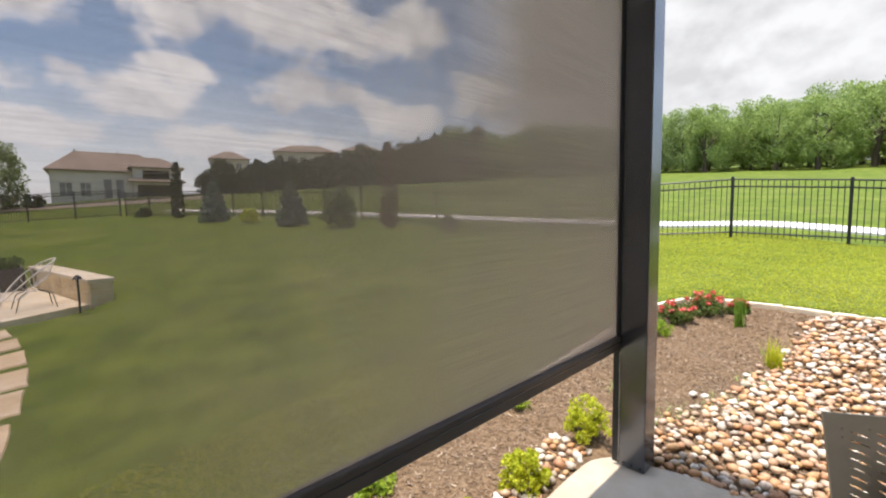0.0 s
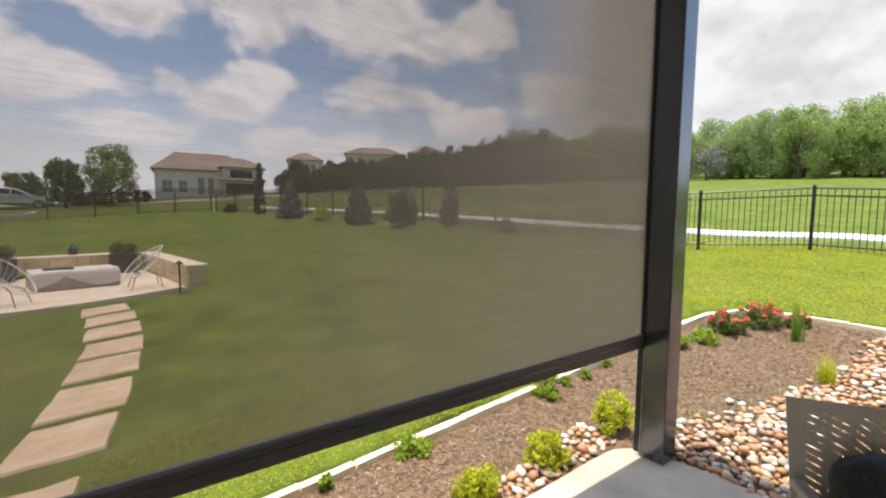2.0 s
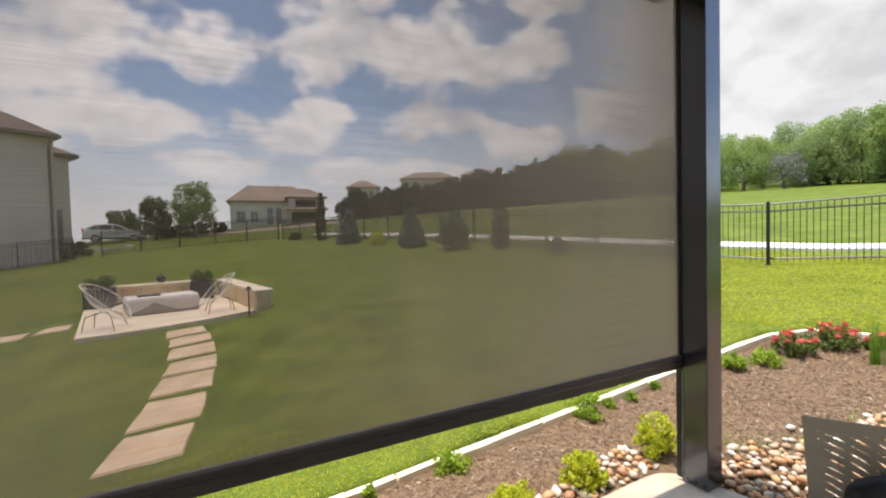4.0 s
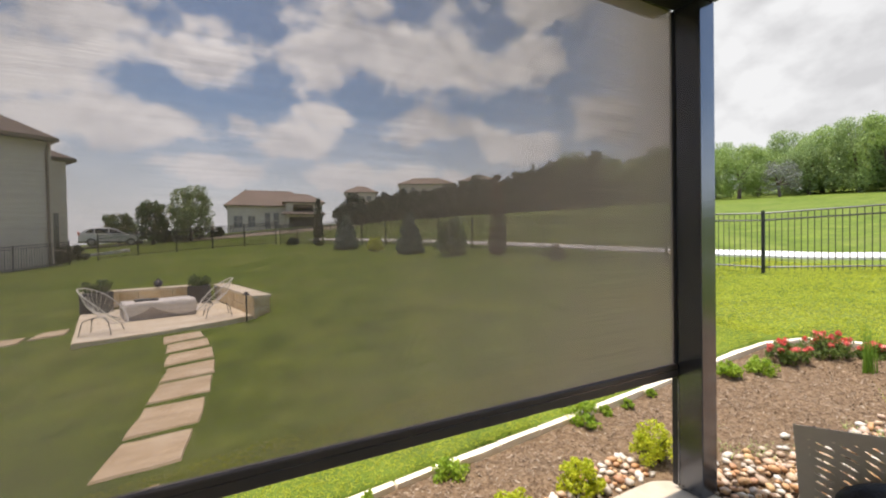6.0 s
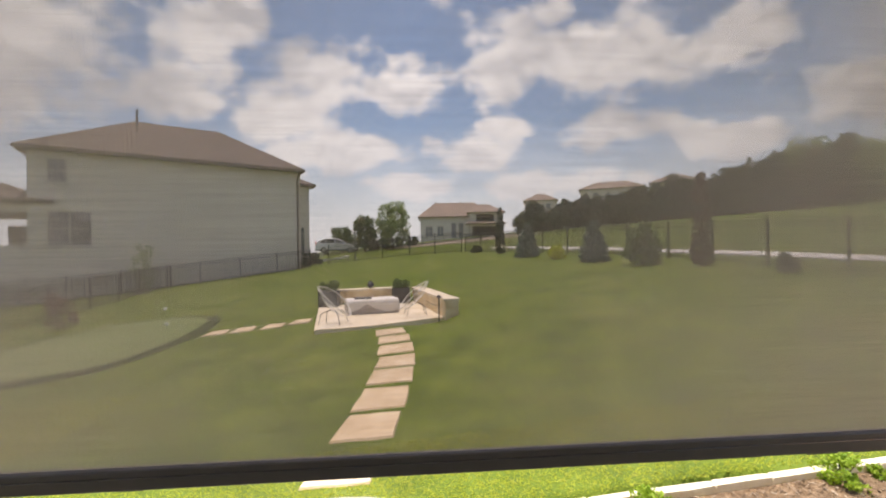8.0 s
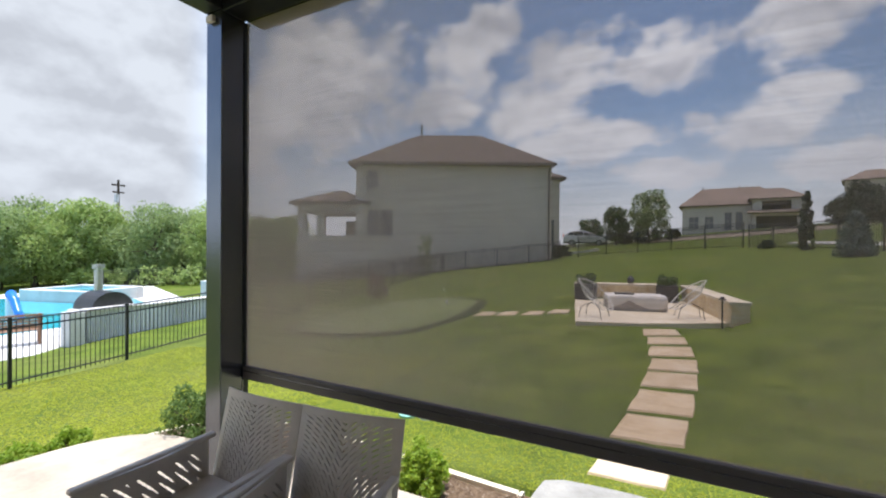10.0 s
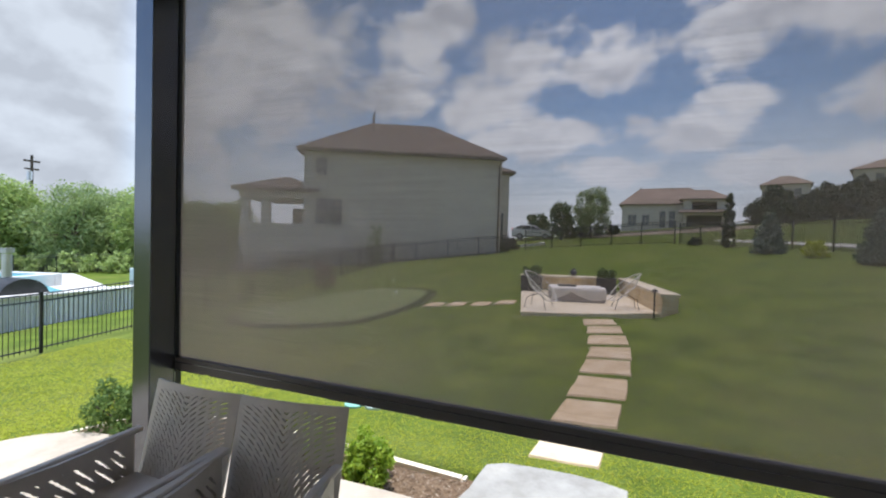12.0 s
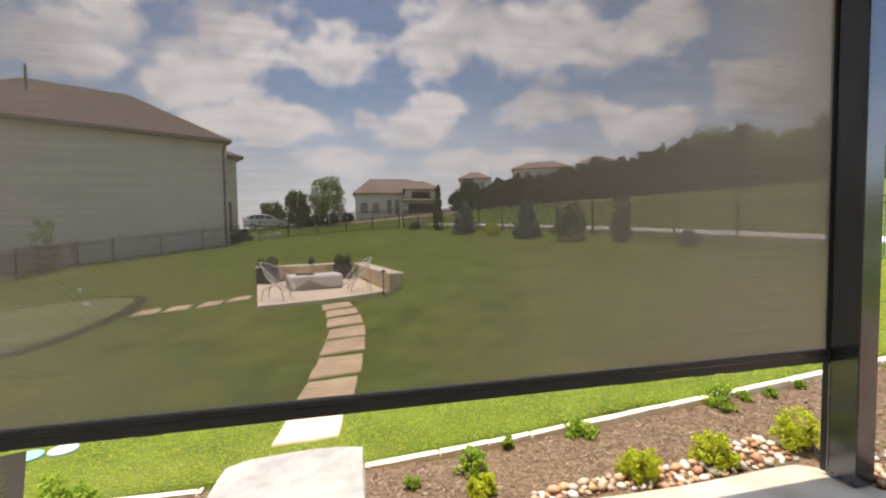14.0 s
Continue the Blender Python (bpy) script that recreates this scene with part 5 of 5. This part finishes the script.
part("chimney", bm, RIM, oven, "steel chimney pipe")
WATER = bpy.data.materials.new("pool_water")
WATER.use_nodes = True
b = WATER.node_tree.nodes["Principled BSDF"]
wn, wb = WATER.node_tree.nodes.new("ShaderNodeTexNoise"), WATER.node_tree.nodes.new("ShaderNodeBump")
wn.inputs["Scale"].default_value = 1.6
wb.inputs["Strength"].default_value, wb.inputs["Distance"].default_value = .25, .05
WATER.node_tree.links.new(wn.outputs["Fac"], wb.inputs["Height"])
WATER.node_tree.links.new(wb.outputs[0], b.inputs["Normal"])
b.inputs["Base Color"].default_value, b.inputs["Roughness"].default_value = (.05, .42, .50, 1), .05
tagged(link_mesh("pool_water", prism([(-20.5, 3.0), (-20.5, 9.2), (-33, 12.0), (-33, 3.0)], DZ - .5, DZ + .03), WATER), "turquoise swimming pool water", "pool", kind="structure")
spa = empty("spa", "raised white stone spa at the pool", "spa", pose(-29.5, 9.4, DZ, 0, 0, 15))
for q in ((-2.2, 2.2, -1.6, -1.2), (-2.2, 2.2, 1.2, 1.6), (-2.2, -1.8, -1.2, 1.2), (1.8, 2.2, -1.2, 1.2)):
    part("spa_wall", boxed(*q, -.5, .62, bev=.02), DECK, spa)
part("spa_water", boxed(-1.79, 1.79, -1.19, 1.19, -.4, .5), WATER, spa)
WOOD = mat("teak", [(.22, .11, .06), (.34, .19, .11)], scale=6, rough=.6, stretch=(1, 8, 8))
bench = empty("bench", "brown slatted wooden bench on the pool deck", "bench", pose(-18.3, 3.1, DZ, 0, 0, 75))
for k in range(5):
    part("back_slat", boxed(-.75, .75, -.28, -.25, .48 + k * .09, .55 + k * .09, bev=.006), WOOD, bench)
    part("seat_slat", boxed(-.75, .75, -.24 + k * .1, -.16 + k * .1, .41, .44, bev=.006), WOOD, bench)
for x in (-.72, .66):
    for y in (-.28, .2):
        part("leg", boxed(x, x + .06, y, y + .06, 0, .92 if y < 0 else .62, bev=.006), WOOD, bench)
    part("arm", boxed(x, x + .06, -.28, .28, .62, .66, bev=.006), WOOD, bench)
slide = empty("pool_slide", "bright blue plastic pool slide", "slide", pose(-24.2, 4.9, DZ) @ Matrix.Scale(.7, 4))
BLUE = mat("blue_plastic", [(.02, .16, .55), (.03, .22, .65)], rough=.3)
bm = bmesh.new()
chain(bm, [(0, 0, 1.3), (.1, 0, 1.45), (.6, 0, 1.1), (1.1, 0, .5), (1.5, 0, .3)], [.2, .24, .2, .18, .17], 10)
part("chute", bm, BLUE, slide, smooth=True)
part("stand", boxed(-.2, .1, -.15, .15, 0, 1.25, bev=.03), WHITE, slide)
urn = empty("storage_box", "white rendered pillar block by the pool fence", "pillar", pose(-20.5, 11.3, DZ))
part("block", boxed(-.9, .9, -.5, .5, 0, 1.25, bev=.02), DECK, urn)
fence(run([(-37, 13.5), (-33, 16.5), (-29, 18.5), (-24, 20.5), (-20, 21.5)], 2.3), "black metal fence behind the pool")
random.seed(77)
for k in range(14):
    x, y = -40 + k * 1.6, 13.5 + k * .72
    shrub("rounded bright green hedge shrub behind the pool fence", x, y, slope(x, y), 1.1, 1.3, LEAF_YARD, 600 + k, .12, 30, 24)
pole = empty("utility_pole", "weathered wooden utility pole with crossarm and wires", "utility pole", pose(-57, 23.5, -2.2))
bm = bmesh.new()
tube(bm, (0, 0, 0), (0, 0, 11.2), .17, .12)
part("mast", bm, BARK, pole)
part("crossarm", boxed(-.1, .1, -.65, .65, 10.5, 10.68), BARK, pole)
part("crossarm", boxed(-.1, .1, -.55, .55, 9.7, 9.86), BARK, pole)
bm = bmesh.new()
tube(bm, (.25, -.3, 8.6), (.25, -.3, 9.5), .22, n=10)
part("transformer", bm, RIM, pole)
for z in (6.9, 6.2):
    bm = bmesh.new()
    chain(bm, [(0, 0, z), (4, -18, z - .6), (8, -40, z)], .025, 4)
    part("wire", bm, BLACKMETAL, pole)


# ---------------------------------------------------------------- patio furniture
RESIN = mat("taupe_resin", [(.40, .36, .325), (.47, .42, .385)], scale=14, rough=.5, bump=.06, bump_scale=220)


def pierced(w0, w1, h, nx, nz, hole):
    """A plate in the xz plane, w0 wide below and w1 wide above, with slots where hole(u, v) holds."""
    bm = bmesh.new()
    vs = [[bm.verts.new(((i / nx - .5) * (w0 + (w1 - w0) * j / nz), .04 * (2 * i / nx - 1) ** 2 - .04, h * j / nz)) for i in range(nx + 1)] for j in range(nz + 1)]
    for j in range(nz):
        for i in range(nx):
            if not hole((i + .5) / nx, (j + .5) / nz):
                bm.faces.new((vs[j][i], vs[j][i + 1], vs[j + 1][i + 1], vs[j + 1][i]))
    bmesh.ops.delete(bm, geom=[v for v in bm.verts if not v.link_faces], context="VERTS")
    bmesh.ops.solidify(bm, geom=bm.faces[:], thickness=.014)
    bmesh.ops.recalc_face_normals(bm, faces=bm.faces)
    return bm


def slots(u, v):
    """Leaf-shaped slots along arcs that rise from the middle and bend outwards."""
    if u < .06 or u > .94 or v < .04 or v > .93:
        return False
    x = abs(u - .5) * 2
    dx, dy = (1.25 - x) * .62, v + .04
    r, a = math.hypot(dx, dy), math.atan2(dy, dx)
    row = r / .044
    k = math.floor(row)
    s = (a * r / .13 + .5 * (k % 2)) % 1
    return ((row - k - .5) / .145) ** 2 + ((s - .5) / .40) ** 2 < 1


def arm_slots(u, v):
    if u < .08 or u > .92 or v < .12 or v > .86:
        return False
    row = (u * 1.0 + v * .55) / .074
    k = math.floor(row)
    s = (v * 1.6 - u * .5 + .5 * (k % 2)) % 1
    return ((row - k - .5) / .2) ** 2 + ((s - .5) / .38) ** 2 < 1


def armchair(label, m):
    c = empty("patio_armchair", label, "armchair", m, group="patio armchairs")
    bm = pierced(.50, .51, .45, 190, 190, slots)
    bmesh.ops.transform(bm, matrix=pose(0, .25, .37, -13), verts=bm.verts)
    part("backrest", bm, RESIN, c, "pierced taupe resin backrest")
    for s in (-1, 1):
        bm = pierced(.54, .54, .34, 110, 76, arm_slots)
        bmesh.ops.transform(bm, matrix=pose(s * .250, -.03, .27, 0, 0, 90), verts=bm.verts)
        part("side_panel", bm, RESIN, c, "pierced taupe side panel")
        part("armrest", boxed(s * .250 - .019, s * .250 + .019, -.31, .27, .595, .618, bev=.006), RESIN, c)
        for y in (-.31, .22):
            bm = bmesh.new()
            tube(bm, (s * .250, y, 0), (s * .250, y, .30), .018, .026, 8)
            part("leg", bm, RESIN, c)
    part("seat", boxed(-.235, .235, -.30, .24, .395, .43, bev=.012), RESIN, c)
    part("seat_apron", boxed(-.235, .235, -.315, -.302, .30, .42, bev=.004), RESIN, c)
    part("rear_support", boxed(-.03, .03, .0, .025, .0, .30, bev=.006, m=pose(0, .275, .36, -13)), RESIN, c)
    return c


first = armchair("taupe resin armchair with pierced back beside the post", pose(-3.11, -.72, .001, 0, 0, 1))
copy_thing(first, pose(-2.56, -.67, .001, 0, 0, 9))["label"] = "taupe resin armchair with pierced back beside the screen"
third = copy_thing(first, pose(.54, -1.395, .001, 0, 0, -52))
third.scale = (1.1, 1.1, 1.15)
third["label"] = "tall taupe resin armchair with a black bag on its seat"

GLASS = bpy.data.materials.new("table_glass")
GLASS.use_nodes = True
b = GLASS.node_tree.nodes["Principled BSDF"]
b.inputs["Base Color"].default_value, b.inputs["Roughness"].default_value = (.80, .88, .86, 1), .05
b.inputs["Transmission Weight"].default_value, b.inputs["IOR"].default_value = .85, 1.45


def round_table(label, x, y, r, z):
    t = empty("glass_table", label, "table", pose(x, y, .001))
    bm = bmesh.new()
    tube(bm, (0, 0, z - .012), (0, 0, z), r, r, 64)
    part("glass_top", bm, GLASS, t, "clear glass top")
    bm = bmesh.new()
    chain(bm, [(math.cos(a) * r * .7, math.sin(a) * r * .7, z - .03) for a in [i * math.pi / 16 for i in range(33)]], .014, 6)
    part("ring", bm, RESIN, t)
    for k in range(4):
        a = math.pi / 4 + k * math.pi / 2
        bm = bmesh.new()
        chain(bm, [(math.cos(a) * r * .7, math.sin(a) * r * .7, z - .03), (math.cos(a) * r * .45, math.sin(a) * r * .45, z * .5), (math.cos(a) * r * .6, math.sin(a) * r * .6, 0)], .02, 8)
        part("leg", bm, RESIN, t)


round_table("round glass-topped patio table beside the armchairs", -2.45, -2.05, 1.0, .74)
laptop = empty("laptop", "closed silver laptop lying on the black backpack", "laptop", pose(.52, -1.375, .79, 4, -5, -36))
SILVER = mat("silver_aluminium", [(.55, .57, .60), (.62, .64, .67)], scale=20, rough=.3, metal=.85)
part("base", boxed(-.17, .17, -.12, .12, 0, .009, bev=.003), SILVER, laptop)
part("lid", boxed(-.17, .17, -.12, .12, .0095, .016, bev=.003), SILVER, laptop)

NYLON = mat("black_nylon", [(.008, .008, .010), (.022, .022, .026)], scale=30, rough=.6, bump=.4, bump_scale=120)
bag = empty("backpack", "black nylon backpack lying on the armchair seat", "bag", pose(.635, -1.323, .497, 0, 0, -52))
bm = bmesh.new()
bmesh.ops.create_cube(bm, size=1)
bmesh.ops.subdivide_edges(bm, edges=bm.edges[:], cuts=9, use_grid_fill=True)
for v in bm.verts:
    p = v.co * 2
    k = (abs(p.x) ** 4 + abs(p.y) ** 4 + abs(p.z) ** 4) ** .25
    q = p / k
    w = 1 + .07 * noise.noise(q * 2.2) + .03 * noise.noise(q * 6)
    tall = min(1, max(0, (q.y + .02) / .3))
    v.co = Vector((q.x * .25 * w, q.y * .17 * w, .135 + q.z * .13 * w + (tall * .085 * max(0, q.z + .2) if q.z > -.2 else 0)))
part("sack", bm, NYLON, bag, smooth=True)
bm = bmesh.new()
chain(bm, [(-.2, .05, .3), (-.265, -.02, .22), (-.268, -.12, .08), (-.18, -.16, .015)], [.012, .02, .02, .016], 6)
part("strap", bm, NYLON, bag)
bm = bmesh.new()
chain(bm, [(-.17, .02, .27), (-.05, .0, .275), (.08, .0, .275), (.18, .02, .27)], .005, 5)
part("zip", bm, RIM, bag, "metal zip")

# ---------------------------------------------------------------- mulch chips, river stones, grass
CHIPS = random_mat("mulch_chips", [(.09, .055, .032), (.19, .122, .072), (.30, .205, .13), (.14, .09, .053), (.42, .33, .24)], rough=.95, bump=0)
rng = np.random.default_rng(9)
pts = []
while len(pts) < 22000:
    x, y = rng.uniform(-3.6, 4.8), rng.uniform(-1.0, 1.4)
    if y < .2 and x < 1.75:
        continue
    if inside_bed(x, y):
        pts.append((x, y, bed_height(x, y)))
P = np.array(pts)
n = len(P)
a = rng.uniform(0, 6.283, n)
l, w = rng.uniform(.005, .017, n), rng.uniform(.0015, .004, n)
t = np.stack([np.cos(a), np.sin(a), rng.normal(0, .3, n)], 1)
s = np.stack([-np.sin(a), np.cos(a), rng.normal(0, .4, n)], 1)
P[:, 2] += .006
v = np.stack([P - t * l[:, None] - s * w[:, None], P + t * l[:, None] - s * w[:, None], P + t * l[:, None] + s * w[:, None], P - t * l[:, None] + s * w[:, None]], 1).reshape(-1, 3)
me = bpy.data.meshes.new("mulch_chips")
me.from_pydata([tuple(q) for q in v], [], [(4 * i, 4 * i + 1, 4 * i + 2, 4 * i + 3) for i in range(n)])
me.materials.append(CHIPS)
tagged(new("mulch_chips", me), "shredded brown bark chips on the planting bed", "mulch", kind="stuff")

STONE = random_mat("river_stone", [(.52, .42, .30), (.46, .23, .095), (.62, .56, .47), (.36, .17, .08), (.54, .34, .16), (.48, .24, .11), (.36, .28, .21), (.66, .61, .54), (.52, .28, .12)], rough=.55, island=False, bump=.15, scale=30)
STONES_FAR = random_mat("river_stones", [(.52, .42, .30), (.46, .23, .095), (.62, .56, .47), (.36, .17, .08), (.54, .34, .16), (.48, .24, .11), (.36, .28, .21), (.66, .61, .54), (.52, .28, .12)], rough=.55, island=True, bump=.15, scale=30)
pebbles = []
for k in range(7):
    bm = bmesh.new()
    bmesh.ops.create_icosphere(bm, subdivisions=1 if k else 2, radius=1)
    for q in bm.verts:
        w = 1 + .28 * noise.noise(q.co * 1.1 + Vector((k * 7, 0, 0)))
        q.co = Vector((q.co.x * w, q.co.y * w * .78, q.co.z * w * .58))
    me = bpy.data.meshes.new("river_stone")
    bm.to_mesh(me)
    bm.free()
    for f in me.polygons:
        f.use_smooth = True
    me.materials.append(STONE)
    pebbles.append(me)


def rock_line(x):
    for (a, b), (c, d) in zip(ROCKLINE, ROCKLINE[1:]):
        if a <= x <= c:
            return b + (d - b) * (x - a) / (c - a)
    return -9


ROCKLINE = [(1.66, .08), (2.02, -.06), (2.34, -.18), (2.96, -.34), (3.56, -.48), (4.1, -.56), (4.75, -.62)]
rocks = empty("river_rock_bed", "loose tan, white and rust river stones beside the patio", "river stones", kind="structure")
spots = []
random.seed(31)
tries = 0
grid = {}
while tries < 60000:
    tries += 1
    x, y = random.uniform(1.67, 4.76), random.uniform(-2.6, .1)
    if random.random() < .07:
        x, y = random.uniform(.3, 1.5), random.uniform(.17, .40)
        if y > .26 + .10 * x:
            continue
    elif random.random() < .02:
        x, y = random.uniform(-.3, .3), random.uniform(.22, .32)
    elif y > rock_line(x) + random.gauss(0, .05):
        continue
    r = random.uniform(.022, .046)
    key = (int(x / .1), int(y / .1))
    if any((x - a) ** 2 + (y - b) ** 2 < ((r + c) * .66) ** 2 for i in (-1, 0, 1) for j in (-1, 0, 1) for a, b, c in grid.get((key[0] + i, key[1] + j), ())):
        continue
    grid.setdefault(key, []).append((x, y, r))
    spots.append((x, y, r))
spots.sort(key=lambda q: abs(q[0] - 2.3) + abs(q[1] + .5))
far_v, far_f = [], []
for i, (x, y, r) in enumerate(spots):
    z = bed_height(x, y) + r * .35 + (random.uniform(0, .03) if y < rock_line(x) - .1 else 0)
    me = random.choice(pebbles)
    m = Matrix.LocRotScale((x, y, z), Euler((random.gauss(0, .25), random.gauss(0, .25), random.uniform(0, 6.283))), (r, r, r))
    if i < 300:
        ob = new("river_stone", me)
        ob.parent = rocks
        ob.matrix_basis = m
    else:
        k = len(far_v)
        far_v += [tuple(m @ q.co) for q in me.vertices]
        far_f += [tuple(k + q for q in f.vertices) for f in me.polygons]
me = bpy.data.meshes.new("river_stone_rest")
me.from_pydata(far_v, [], far_f)
for f in me.polygons:
    f.use_smooth = True
me.materials.append(STONES_FAR)
rest = tagged(new("river_stone_rest", me), kind="stuff")
rest.parent = rocks

BLADE = random_mat("grass_blades", [(.345, .385, .022), (.425, .455, .03), (.475, .48, .05), (.38, .42, .025), (.50, .465, .09)], rough=.8, bump=0, translucent=.55)


def blades(count, pick, h, w, seed):
    rng = np.random.default_rng(seed)
    pts = []
    while len(pts) < count:
        x, y = pick(rng)
        if not (-7.2 < x < 5.1 and y < 1.7 and inside_bed(x, y)) and edge_distance(x, y) > .07:
            pts.append((x, y, ground_height(x, y)))
    P = np.array(pts)
    n = len(P)
    a = rng.uniform(0, 6.283, n)
    hh = h * rng.uniform(.5, 1.2, n)
    s = np.stack([np.cos(a), np.sin(a), np.zeros(n)], 1) * w
    tip = P + np.stack([rng.normal(0, 1.6, n) * hh, rng.normal(0, 1.6, n) * hh, hh * .7], 1)
    v = np.stack([P - s, P + s, tip], 1).reshape(-1, 3)
    me = bpy.data.meshes.new("grass")
    me.vertices.add(3 * n)
    me.vertices.foreach_set("co", v.ravel())
    me.loops.add(3 * n)
    me.loops.foreach_set("vertex_index", np.arange(3 * n, dtype=np.int32))
    me.polygons.add(n)
    me.polygons.foreach_set("loop_start", np.arange(0, 3 * n, 3, dtype=np.int32))
    me.polygons.foreach_set("loop_total", np.full(n, 3, dtype=np.int32))
    me.update()
    me.validate()
    me.materials.append(BLADE)
    return tagged(new("grass", me), "short green and straw lawn grass blades", "grass", kind="stuff")


blades(40000, lambda r: (r.uniform(-5, 5), r.uniform(.9, 2.1)), .018, .004, 1)
blades(70000, lambda r: (r.uniform(4.6, 10.5), r.uniform(-2.5, 4.0)), .022, .009, 2)
blades(70000, lambda r: (r.uniform(-12, -4.8), r.uniform(-2.0, 4.5)), .022, .008, 3)
